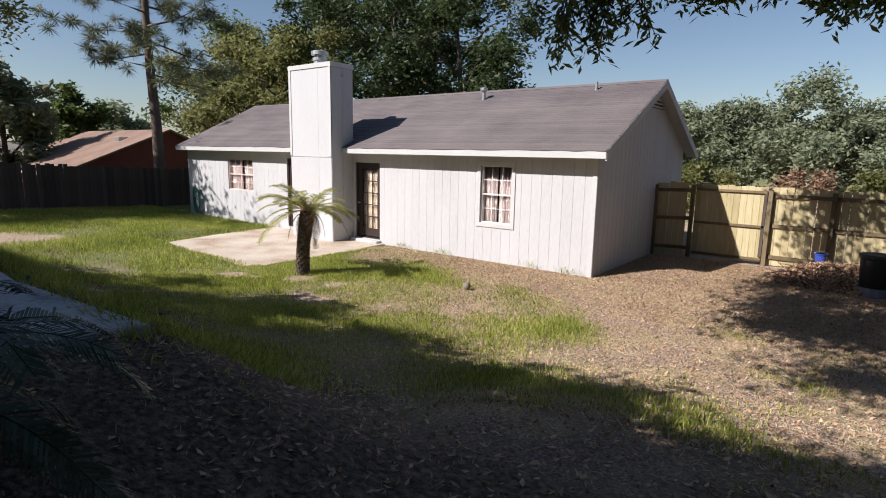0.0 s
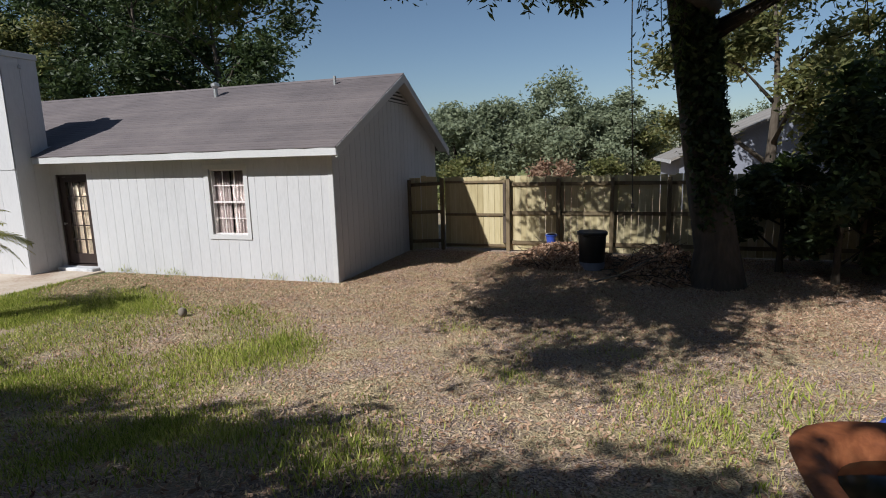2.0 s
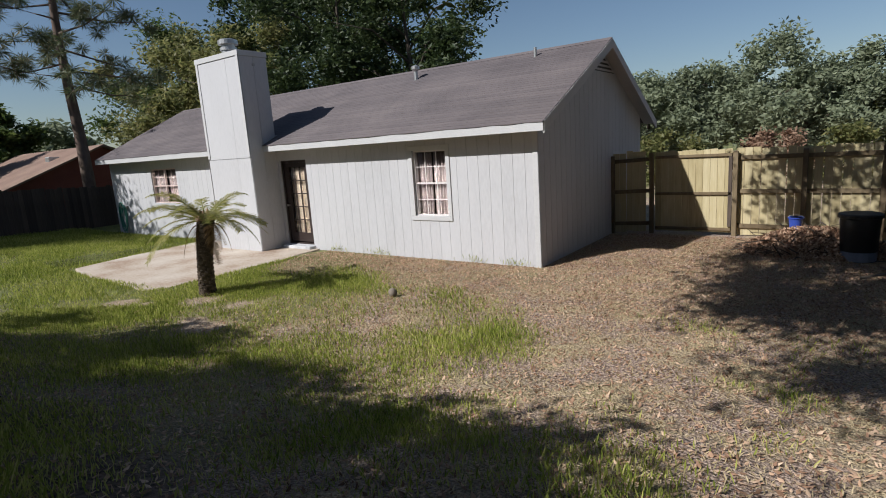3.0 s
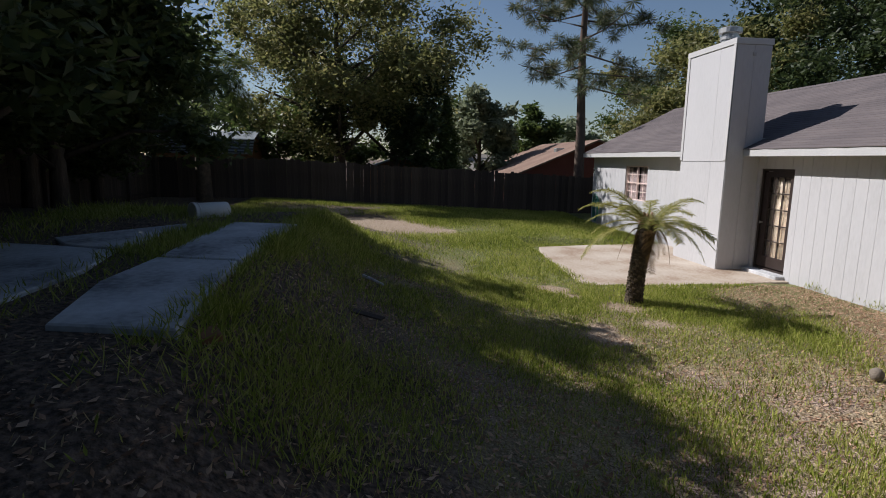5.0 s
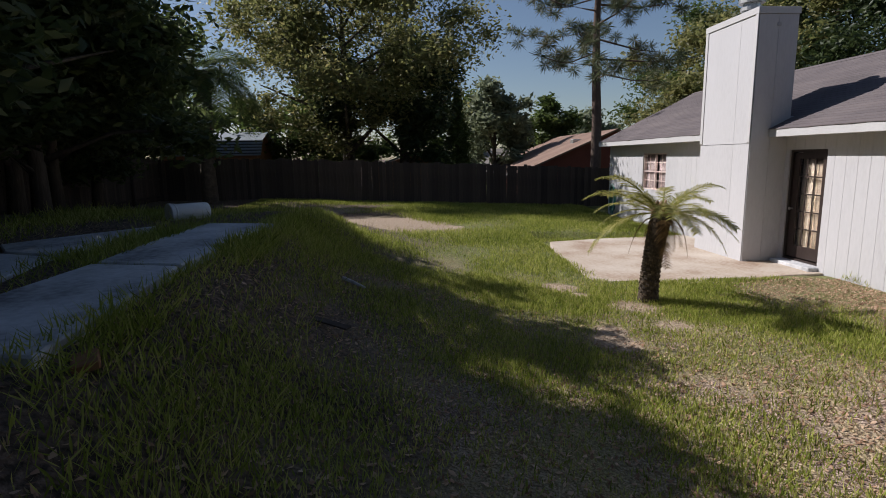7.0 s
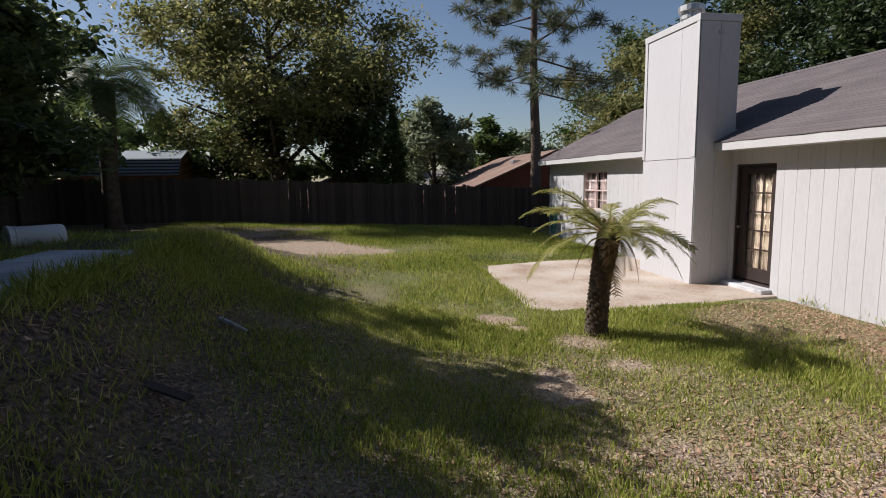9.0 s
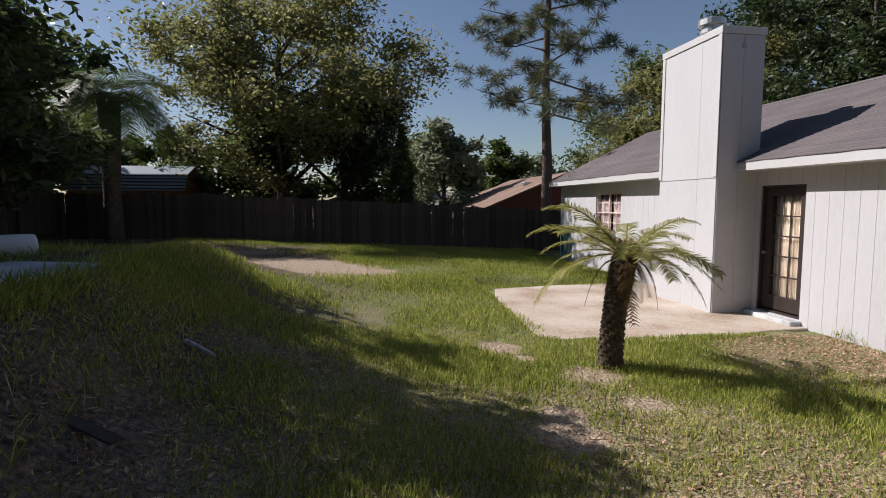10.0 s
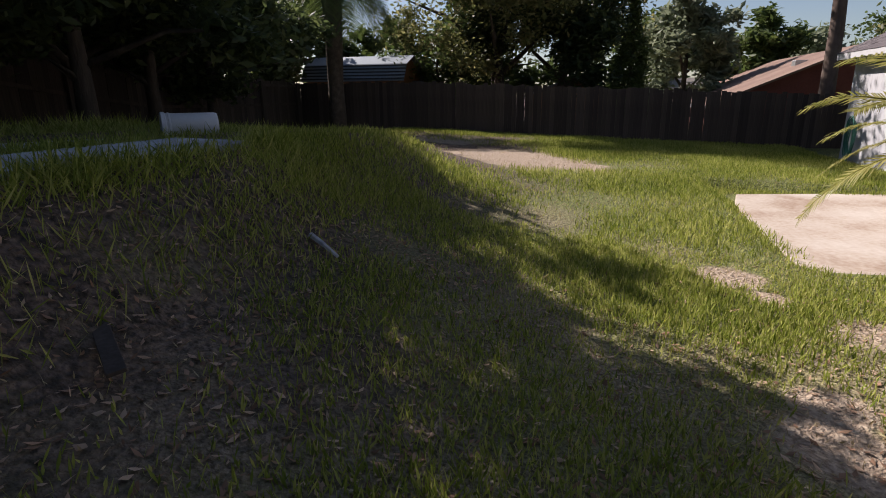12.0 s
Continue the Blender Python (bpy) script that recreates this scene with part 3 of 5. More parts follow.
def window(name, o, label, bars, cols, rows_n, curtain_mat, folds, trim):
    x0, x1, z0, z1 = o
    ob = opening(name, o, bars, label, 0.035, 0.02)
    mid = (z0 + z1) / 2
    part("meeting_rail", box((x0 + 0.036, 0.03, mid - 0.016), (x1 - 0.036, 0.085, mid + 0.016)), bars, ob)
    if cols == 4:
        part("mullion", box(((x0 + x1) / 2 - 0.022, 0.028, z0 + 0.03), ((x0 + x1) / 2 + 0.022, 0.088, z1 - 0.036)), bars, ob)
    for i in range(1, cols):
        x = x0 + (x1 - x0) * i / cols
        part("muntin", box((x - 0.006, 0.045, z0 + 0.03), (x + 0.006, 0.065, z1 - 0.036)), bars, ob)
    for j in (1, 3):
        z = z0 + (z1 - z0) * j / 4
        part("muntin", box((x0 + 0.036, 0.0465, z - 0.007), (x1 - 0.036, 0.0635, z + 0.007)), bars, ob)
    for i in range(cols):
        for j in range(4):
            pane(x0 + (x1 - x0) * i / cols + 0.01, x0 + (x1 - x0) * (i + 1) / cols - 0.01, z0 + (z1 - z0) * j / 4 + 0.012, z0 + (z1 - z0) * (j + 1) / 4 - 0.012, 0.054, ob)
    cw = (x1 - x0) * 0.5
    folded_curtain(x0 + 0.02, x0 + 0.02 + cw * 0.86, z0 - 0.05, z1 - 0.05 if cols == 3 else z1, 0.13, curtain_mat, ob, folds)
    folded_curtain(x1 - 0.02 - cw * 0.93, x1 - 0.02, z0 - 0.05, z1 - 0.05 if cols == 3 else z1, 0.135, curtain_mat, ob, folds)
    if trim:
        t = 0.095
        for k, (lo, hi) in enumerate((((x0 - t, -0.034, z1), (x1 + t, -0.001, z1 + t)), ((x0 - t, -0.034, z0 - t), (x1 + t, -0.001, z0)), ((x0 - t, -0.034, z0 + 0.001), (x0, -0.001, z1 - 0.001)), ((x1, -0.034, z0 + 0.001), (x1 + t, -0.001, z1 - 0.001)))):
            part("casing", box(lo, hi, 0.004), M["trim"], ob)
    return ob


window("window_1", WIN1, "white framed sash window with pale curtains", M["muntin"], 3, 4, M["curtain"], 5, True)
window("window_2", WIN2, "double sash window with pinkish bars and drawn curtains", M["muntin_red"], 4, 4, M["curtain"], 6, False)
# near-black sheets stand in for the unlit rooms behind the panes
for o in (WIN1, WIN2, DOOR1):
    part("dark_room_sheet", box((o[0] - 0.4, 0.55, 0.07), (o[1] + 0.4, 0.57, 2.38)), M["near_black"], house)
part("house_ceiling", box((HX0 + 0.2, 0.16, 2.385), (-0.2, HD - 0.2, 2.41)), M["soffit"], house)

# ---- patio and slabs ----


def flat_slab(name, pts, z0, z1, mat, label, parent=None, cat="slab", group=""):
    """A cast slab with the given outline, its upper rim slightly rounded."""
    bm = bmesh.new()
    f = bm.faces.new([bm.verts.new((x, y, z1)) for x, y in pts])
    if f.normal.z < 0:
        f.normal_flip()
    r = bmesh.ops.extrude_face_region(bm, geom=[f])
    for v in r["geom"]:
        if isinstance(v, bmesh.types.BMVert):
            v.co.z = z0
    bmesh.ops.recalc_face_normals(bm, faces=bm.faces[:])
    top = [e for e in bm.edges if all(abs(v.co.z - z1) < 1e-5 for v in e.verts)]
    bmesh.ops.bevel(bm, geom=top, offset=0.012, segments=1, affect="EDGES")
    ob = part(name, bm, mat, parent)
    return tagged(ob, label, cat, group)


patio = flat_slab("patio", [(-10.15, -3.75), (-9.4, -3.94), (-8.4, -4.06), (-7.2, -4.1), (-6.1, -4.16), (-5.65, -4.05), (-5.48, -3.6), (-5.42, -2.7), (-5.44, -2.1), (-5.66, -1.5), (-5.82, -0.7), (-5.88, -0.02), (-10.75, -0.02), (-10.5, -2.2)], -0.2, 0.0, M["concrete"], "pale stained concrete patio slab beside the house")
patio["kind"] = "structure"
SZ = 1.26
for pts in ([(0.45, -9.75), (0.6, -8.98), (-1.5, -9.18), (-1.7, -9.97), (-0.66, -9.99)], [(-1.57, -9.18), (-4.4, -9.05), (-4.65, -10.02), (-3.15, -10.05), (-1.77, -9.97)],
            [(0.2, -10.33), (-1.13, -10.33), (-2.1, -10.5), (-2.4, -11.2), (-2.6, -11.9), (0.2, -12.0)], [(-2.18, -10.51), (-4.0, -10.45), (-4.42, -10.62), (-3.6, -11.2), (-3.0, -11.6), (-2.48, -11.2)]):
    flat_slab("concrete_slab", pts, SZ - 0.22, SZ, M["slab"], "worn grey concrete slab on top of the bank", group="slabs on the bank")


def fence(label, p0, p1, height, mat, rail_side, board=0.14, gap=0.008, name="fence", skip=(), post_step=2.4, uneven=0.02, seed=3, base=None, frame_mat=None):
    """Upright boards on rails and posts between two points on the ground."""
    rnd = random.Random(seed)
    ob = thing(name, label, "fence")
    a, b = Vector((*p0, 0)), Vector((*p1, 0))
    length = (b - a).length
    ang = math.atan2(b.y - a.y, b.x - a.x)
    n = int(length / (board + gap))
    me = bpy.data.meshes.new("board")
    bm = bmesh.new()
    add_box(bm, (0, -0.009, 0), (board, 0.009, 1))
    for v in bm.verts:
        if v.co.z > 0.5 and (v.co.x < 0.01 or v.co.x > board - 0.01):
            v.co.z -= 0.012
    bm.to_mesh(me)
    bm.free()
    me.materials.append(mat)
    zz = lambda q: ground_z(q.x, q.y) if base is None else base
    for i in range(n):
        d = i * (board + gap)
        if any(s0 < d < s1 for s0, s1 in skip):
            continue
        q = a.lerp(b, d / length)
        o = new("board", me)
        o.parent = ob
        o.matrix_local = Matrix.Translation((q.x, q.y, zz(q) + 0.02)) @ Euler((rnd.uniform(-0.004, 0.004), rnd.uniform(-0.006, 0.006), ang)).to_matrix().to_4x4() @ Matrix.Diagonal((1, 1, height + rnd.uniform(-uneven, uneven), 1))
    k = max(1, round(length / post_step))
    side = Vector((-math.sin(ang), math.cos(ang), 0)) * rail_side
    for i in range(k + 1):
        q = a.lerp(b, i / k) + side * 0.09
        part("post", box((q.x - 0.045, q.y - 0.045, zz(q) - 0.3), (q.x + 0.045, q.y + 0.045, zz(q) + height - 0.05), 0.006), frame_mat or mat, ob)
    for i in range(k):
        q0, q1 = a.lerp(b, i / k), a.lerp(b, (i + 1) / k)
        for f in (0.12, 0.52, 0.90):
            m = q0.lerp(q1, 0.5) + side * 0.03
            bm = box((-length / k / 2 + 0.002, -0.019, -0.042), (length / k / 2 - 0.002, 0.019, 0.042))
            bm.transform(Matrix.Translation((m.x, m.y, (zz(q0) + zz(q1)) / 2 + height * f)) @ Matrix.Rotation(ang, 4, "Z") @ Matrix.Rotation(-math.atan2(zz(q1) - zz(q0), length / k), 4, "Y"))
            part("rail", bm, frame_mat or mat, ob)
    return ob


# fences
FY = 3.9
fence("pale wooden board fence with posts and rails", (0.02, FY), (0.9, FY), 1.84, M["new_wood"], -1, seed=4, post_step=0.88, frame_mat=M["post_wood"])
fence("weathered pale wooden board fence under the tree", (2.56, FY), (14.5, FY - 0.4), 1.80, M["new_wood"], -1, seed=5, post_step=1.24, frame_mat=M["post_wood"])
# gate of five boards with a ledge
gate = thing("gate", "pale wooden board gate in the fence, closed", "gate")
for i in range(11):
    x = 0.95 + i * 0.14
    part("board", box((x, FY - 0.009, 0.06), (x + 0.137, FY + 0.009, 1.80 + 0.012 * (i % 3)), 0.004), M["new_wood"], gate)
for z in (0.10, 0.86, 1.66):
    part("ledge", box((0.96, FY - 0.049, z), (2.48, FY - 0.0095, z + 0.06), 0.004), M["post_wood"], gate)
part("stile", box((2.42, FY - 0.049, 0.19), (2.49, FY - 0.0095, 1.655), 0.004), M["old_wood"], gate)
fence("dark weathered board fence along the far end of the lawn", (-19.5, -17.0), (-19.5, 12.0), 1.62, M["old_wood"], 1, uneven=0.045, seed=6, gap=0.002)
fence("dark weathered board fence behind the bank", (-19.62, -17.0), (14.5, -17.0), 1.7, M["old_wood"], 1, uneven=0.045, seed=7, gap=0.002)
fence("dark weathered board fence beside the thicket", (14.5, -17.0), (14.5, FY - 0.4), 1.8, M["old_wood"], -1, uneven=0.045, seed=8, gap=0.002)

# ---- palms ----


def frond_mesh(length, leaflets, leaflet, droop, mat, lift=0.5, seed=0, name="frond", wide=0.0075):
    """An arched midrib with two rows of narrow leaflets."""
    rnd = random.Random(seed)
    bm = bmesh.new()
    pts = []
    for i in range(9):
        f = i / 8
        pts.append(Vector((length * f * (1 - 0.12 * f * f), 0, lift * length * f - droop * length * f * f)))
    add_tube(bm, pts, [0.012 * (1 - 0.85 * i / 8) for i in range(9)], 5)
    for i in range(leaflets):
        f = 0.1 + 0.9 * i / leaflets
        k = min(int(f * 8), 7)
        p = pts[k].lerp(pts[k + 1], f * 8 - k)
        t = (pts[k + 1] - pts[k]).normalized()
        ll = leaflet * (0.55 + 0.9 * math.sin(math.pi * min(1, f * 0.85 + 0.12))) * rnd.uniform(0.85, 1.1)
        for s in (-1, 1):
            d = (t * 0.75 + Vector((0, s, 0)) * 0.85 + Vector((0, 0, 0.18 - 0.3 * rnd.random()))).normalized()
            w = t * wide
            e = p + d * ll - Vector((0, 0, 0.16 * ll))
            m = p + d * ll * 0.55
            vs = [bm.verts.new(q) for q in (p - w, p + w, m + w, m - w, e)]
            bm.faces.new(vs[:4])
            bm.faces.new((vs[3], vs[2], vs[4]))
    me = bpy.data.meshes.new(name)
    bm.to_mesh(me)
    bm.free()
    me.materials.append(mat)
    return me


def sago(x, y, z, trunk_h, lean, fronds, length, mat, label, seed=1, rr=0.15, scars=190, droops=((0.45, 0.55), (0.3, 0.75), (0.75, 0.75)), skirt=0):
    rnd = random.Random(seed)
    ob = thing("sago_palm", label, "palm", at=(x, y, z))
    bm = bmesh.new()
    top = Vector((lean[0], lean[1], trunk_h))
    pts = [Vector((0, 0, -0.15)), Vector((0, 0, 0.03))] + [Vector((lean[0] * f * f, lean[1] * f * f, trunk_h * f)) for f in (0.25, 0.5, 0.75, 1.0)]
    add_tube(bm, pts, [rr * 1.25, rr * 1.15, rr * 0.95, rr, rr * 1.1, rr * 1.05], 16)
    trunk = part("trunk", bm, M["sago_bark"], ob, "rough dark trunk of leaf scars", True)
    # leaf-base scars in a spiral
    sc = bmesh.new()
    add_box(sc, (-0.042, -0.036, -0.022), (0.042, 0.036, 0.03))
    for v in sc.verts:
        if v.co.x > 0:
            v.co *= 0.6
            v.co.z += 0.012
    me = bpy.data.meshes.new("leaf_scar")
    sc.to_mesh(me)
    sc.free()
    me.materials.append(M["sago_bark"])
    for i in range(scars):
        f = (i + 0.5) / scars
        a = i * 2.39996
        c = Vector((lean[0] * f * f, lean[1] * f * f, trunk_h * f))
        o = new("leaf_scar", me)
        o.parent = trunk
        o.matrix_local = Matrix.Translation(c + Vector((math.cos(a), math.sin(a), 0)) * rr * (1.02 - 0.1 * math.sin(math.pi * f))) @ Euler((0, -0.5 + rnd.uniform(-0.2, 0.2), a)).to_matrix().to_4x4()
    # core of new growth and old stubs
    bm = bmesh.new()
    for i in range(46):
        a, e = i * 2.4, rnd.uniform(0.15, 1.3)
        d = Vector((math.cos(a) * math.cos(e), math.sin(a) * math.cos(e), math.sin(e)))
        add_tube(bm, [top + d * 0.05, top + d * rnd.uniform(0.14, 0.24)], [0.034, 0.012], 5)
    part("crown_core", bm, M["dead_leaf"], ob, "brown fibrous crown core")
    meshes = [frond_mesh(length, 52, length * 0.13, dr, mat, li, 10 * seed + k) for k, (li, dr) in enumerate(droops)]
    for i in range(fronds):
        a = i * 2.39996 + rnd.uniform(-0.15, 0.15)
        k = i % len(meshes)
        o = new("frond", meshes[k])
        o.parent = ob
        o.matrix_local = Matrix.Translation(top + Vector((math.cos(a) * 0.06, math.sin(a) * 0.06, 0.05 * rnd.random()))) @ Euler((rnd.uniform(-0.25, 0.25), rnd.uniform(-0.25, 0.3), a)).to_matrix().to_4x4() @ Matrix.Scale(rnd.uniform(0.8, 1.08), 4)
    dead = frond_mesh(length * 0.42, 26, length * 0.09, 1.5, M["dry_frond"], 0.25, 10 * seed + 9) if skirt else None
    for i in range(skirt):
        a = i * 2.39996 + rnd.uniform(-0.3, 0.3)
        o = tagged(new("frond", dead), "dry brown hanging frond")
        o.parent = ob
        o.matrix_local = Matrix.Translation(top + Vector((math.cos(a) * 0.07, math.sin(a) * 0.07, -0.04))) @ Euler((rnd.uniform(-0.3, 0.3), rnd.uniform(0.0, 0.5), a)).to_matrix().to_4x4() @ Matrix.Scale(rnd.uniform(0.6, 1.0), 4)
    return ob


sago(-4.46, -3.83, -0.02, 1.28, (0.05, 0.12), 23, 1.15, M["frond"], "small sago palm with a bare trunk and yellow-green fronds", rr=0.128, droops=((0.62, 0.55), (0.42, 0.48), (0.85, 0.6), (0.22, 0.62)), skirt=9)
sago(1.7, -10.5, 1.08, 0.5, (0, 0), 20, 1.15, M["frond_shaded"], "sago palm on the bank with fronds coloured dark as in shade", seed=4, rr=0.2, scars=60)

# ---- siding: upright boards with grooves between them ----
GROOVE = 0.2445


def siding(parent, x0, x1, z0, z1, holes):
    n = round((x1 - x0) / GROOVE)
    w = (x1 - x0) / n
    for i in range(n):
        a, b = x0 + i * w + 0.0025, x0 + (i + 1) * w - 0.0025
        pieces = [(a, b, z0, z1)]
        for h in holes:
            nxt = []
            for p in pieces:
                if h[1] <= p[0] or h[0] >= p[1] or h[3] <= p[2] or h[2] >= p[3]:
                    nxt.append(p)
                    continue
                if h[2] > p[2]:
                    nxt.append((p[0], p[1], p[2], h[2]))
                if h[3] < p[3]:
                    nxt.append((p[0], p[1], h[3], p[3]))
                if p[0] < h[0] - 0.02:
                    nxt.append((p[0], h[0], max(p[2], h[2]), min(p[3], h[3])))
                if p[1] > h[1] + 0.02:
                    nxt.append((h[1], p[1], max(p[2], h[2]), min(p[3], h[3])))
            pieces = nxt
        for p in pieces:
            if p[1] - p[0] > 0.01 and p[3] - p[2] > 0.01:
                part("siding_board", box((p[0], -0.013, p[2]), (p[1], -0.0005, p[3])), M["siding"], parent)


siding(wall_back, HX0 + 0.012, CH0 - 0.015, -0.04, 2.40, [DOOR2, WIN2])
siding(wall_back, CH1 + 0.015, -0.006, -0.04, 2.40, [DOOR1, WIN1])
n = round(HD / GROOVE)
for i in range(n):
    a, b = i * HD / n + 0.005, (i + 1) * HD / n - 0.005
    top = [EZ + SL * ((y if y < RY else 2 * RY - y) - EY) - 0.08 for y in (a, b)]
    bm = prism([(a, -0.04), (b, -0.04), (b, top[1]), (a, top[0])], -0.0115, 0.001)
    part("siding_board", bm, M["siding"], house)
part("corner_board", box((-0.095, -0.026, -0.045), (0.014, -0.0145, 2.40), 0.003), M["trim"], house)
part("corner_board", box((0.002, -0.026, -0.045), (0.0155, 0.085, 2.40), 0.003), M["siding"], house)
part("footing", box((HX0, -0.004, -0.2), (-0.02, -0.002, -0.035)), M["slab"], house)

# shingle courses on the slope that faces the lawn
slope_len = math.hypot(RY - EY, RZ - EZ)
nrow = 34
for i in range(nrow):
    f0, f1 = i / nrow, (i + 1) / nrow + 0.006
    for x0, x1 in ((RX0, CH0 - 0.02), (CH1 + 0.016, RX1), (CH0 - 0.02, CH1 + 0.016)):
        y0, y1 = EY - 0.03 + (RY - EY + 0.03) * f0, EY - 0.03 + (RY - EY + 0.03) * min(f1, 1)
        if x0 == CH0 - 0.02 and y0 < 0.05:
            continue
        z0, z1 = EZ + SL * (y0 - EY) + 0.004, EZ + SL * (y1 - EY) + 0.004
        bm = bmesh.new()
        k = max(2, int((x1 - x0) / 0.32))
        rnd = random.Random(i * 7 + int(x0))
        lo, hi = [], []
        for j in range(k + 1):
            x = x0 + (x1 - x0) * j / k
            d = rnd.uniform(-0.008, 0.006)
            lo.append((x, y0 + d, z0 + SL * d))
            hi.append((x, y1, z1))
        for j in range(k):
            q = [bm.verts.new(v) for v in (lo[j], lo[j + 1], hi[j + 1], hi[j], (lo[j][0], lo[j][1], lo[j][2] + 0.013), (lo[j + 1][0], lo[j + 1][1], lo[j + 1][2] + 0.013), (hi[j + 1][0], y1, z1 + 0.003), (hi[j][0], y1, z1 + 0.003))]
            for c in ((4, 5, 6, 7), (0, 1, 5, 4), (1, 2, 6, 5), (3, 0, 4, 7)):
                bm.faces.new([q[v] for v in c])
        part("shingle_course", bm, M["shingle"], house)
part("ridge_cap", prism([(RY - 0.14, RZ - 0.05), (RY, RZ + 0.022), (RY + 0.14, RZ - 0.05), (RY, RZ + 0.006)], RX0, RX1), M["shingle"], house)

# downspout behind the chimney
bm = bmesh.new()
add_tube(bm, [(CH0 - 0.07, -0.10, 2.28), (CH0 - 0.07, -0.06, 2.1), (CH0 - 0.07, -0.06, 0.16), (CH0 - 0.07, -0.12, 0.06), (CH0 - 0.07, -0.3, 0.03)], [0.035] * 5, 8)
part("downspout", bm, M["metal"], house, "grey metal downspout")

# ---- trees ----


def conifer(x, y, z, height, label, seed):
    """A tall pine: bare trunk, upswept limbs, tufts of long needles at their ends."""
    rnd = random.Random(seed)
    ob = thing("pine_tree", label, "tree", at=(x, y, z))
    bm = bmesh.new()
    spine = [Vector((0.09 * math.sin(i * 0.9), 0.06 * math.sin(i * 1.3), height * i / 8 - (0.3 if i == 0 else 0))) for i in range(9)]
    add_tube(bm, spine, [0.26 * (1.05 - 0.9 * i / 8) for i in range(9)], 10)
    cs = []
    for i in range(34):
        f = 0.36 + 0.62 * i / 34
        k = min(int(f * 8), 7)
        base = spine[k].lerp(spine[k + 1], f * 8 - k)
        a = i * 2.4 + rnd.uniform(-0.4, 0.4)
        reach = (4.9 * (1 - 0.72 * (f - 0.36) / 0.62)) * rnd.uniform(0.5, 1.1)
        end = base + Vector((math.cos(a) * reach, math.sin(a) * reach, rnd.uniform(-0.35, 0.5)))
        mid = base.lerp(end, 0.55) + Vector((0, 0, -0.15))
        add_tube(bm, [base, mid, end], [0.05, 0.03, 0.012], 5)
        for j in range(9):
            g = rnd.uniform(0.35, 1.05)
            cs.append(base.lerp(end, g) + Vector((rnd.uniform(-0.6, 0.6), rnd.uniform(-0.6, 0.6), rnd.uniform(-0.35, 0.45))))
    part("trunk", bm, M["pine_bark"], ob, smooth=True)
    cs = np.array(cs)
    n = 90
    c = np.repeat(cs, n, axis=0)
    d = unit(len(c))
    d[:, 2] = d[:, 2] * 0.8 - 0.1
    s = (0.16 + 0.12 * rng.random(len(c)))[:, None]
    side = np.cross(d, unit(len(c)))
    side /= np.linalg.norm(side, axis=1)[:, None] + 1e-9
    cr = new("crown", quads_mesh("crown", c + d * s, d * s, side * 0.012, M["needle"]))
    cr.parent = ob
    return ob


conifer(-21.3, 1.2, -0.2, 15.5, "tall pine tree with a bare trunk and tufted limbs", 3)

# beyond the far fence
tree(-23.2, -9.9, 0.3, 11.6, 4.9, "light_leaf", 60000, 0.10, 0.30, 0.16, flat=0.7, label="large spreading tree with olive-green leaves beyond the fence", seed=2, clumps=150, limbs=20)
tree(-23.5, -7.3, 0.1, 7.8, 2.8, "dark_leaf", 22000, 0.12, 0.25, 0.1, label="dense dark green tree beyond the fence", seed=3, clumps=40)
cone = thing("tree", "small conical evergreen tree beyond the fence", "tree", at=(-23.4, -4.75, -0.1))
bm = bmesh.new()
add_tube(bm, [(0, 0, -0.3), (0, 0, 0.2), (0.03, 0, 2.6), (0, 0.02, 5.2)], [0.16, 0.13, 0.08, 0.015], 8)
cone_at, cone_r = [], []
rnd = random.Random(14)
for i in range(70):
    h = 0.5 + 4.7 * i / 70
    reach = 1.15 * (1 - (h - 0.5) / 5.0) * rnd.uniform(0.55, 1.1)
    end = Vector((math.cos(i * 2.4) * reach, math.sin(i * 2.4) * reach, h + 0.12))
    add_tube(bm, [(0, 0, h), end], [0.02, 0.006], 4)
    cone_at.append(end * 0.85 + Vector((0, 0, 0.15 * h)))
    cone_r.append(0.16 + 0.3 * (1 - h / 5.4))
part("trunk", bm, M["bark"], cone, smooth=True)
c, u, v = leaf_cloud(cone_at, cone_r, 14000, 0.07, 0.9, -0.3, 0.4)
o = new("crown", quads_mesh("crown", c, u, v, M["oak_leaf"]))
o.parent = cone
tree(-34, -1.3, -0.5, 8.1, 2.3, "blue_leaf", 12000, 0.2, 0.2, 0.1, label="grey-green tree far beyond the fence", seed=5, clumps=96, limbs=14)
tree(-39, 3.7, -0.5, 7.4, 2.3, "oak_leaf", 11000, 0.22, 0.22, 0.05, label="dark round magnolia tree far off", seed=6, clumps=96, limbs=14)
tree(-48, 9.5, -0.5, 6.6, 3.0, "blue_leaf", 8000, 0.26, 0.22, 0.05, label="grey-green tree far off", seed=7, clumps=96, limbs=14)
tree(-46, -2, -0.5, 8.0, 3.6, "oak_leaf", 8000, 0.26, 0.22, 0.05, label="green tree far off", seed=8, clumps=96, limbs=14)
tree(-30, -16.5, 0, 5.6, 3.2, "oak_leaf", 11000, 0.2, 0.25, 0.05, label="dense green tree behind the shed", seed=9, clumps=34)
tree(-27.5, -13.5, 0, 5.0, 2.6, "oak_leaf", 7000, 0.14, 0.2, 0.03, label="low green tree behind the shed", seed=119, clumps=34)
tree(-28, -11, 0, 7.0, 3.6, "oak_leaf", 9000, 0.2, 0.25, 0.05, label="green tree behind the shed", seed=19, clumps=34)
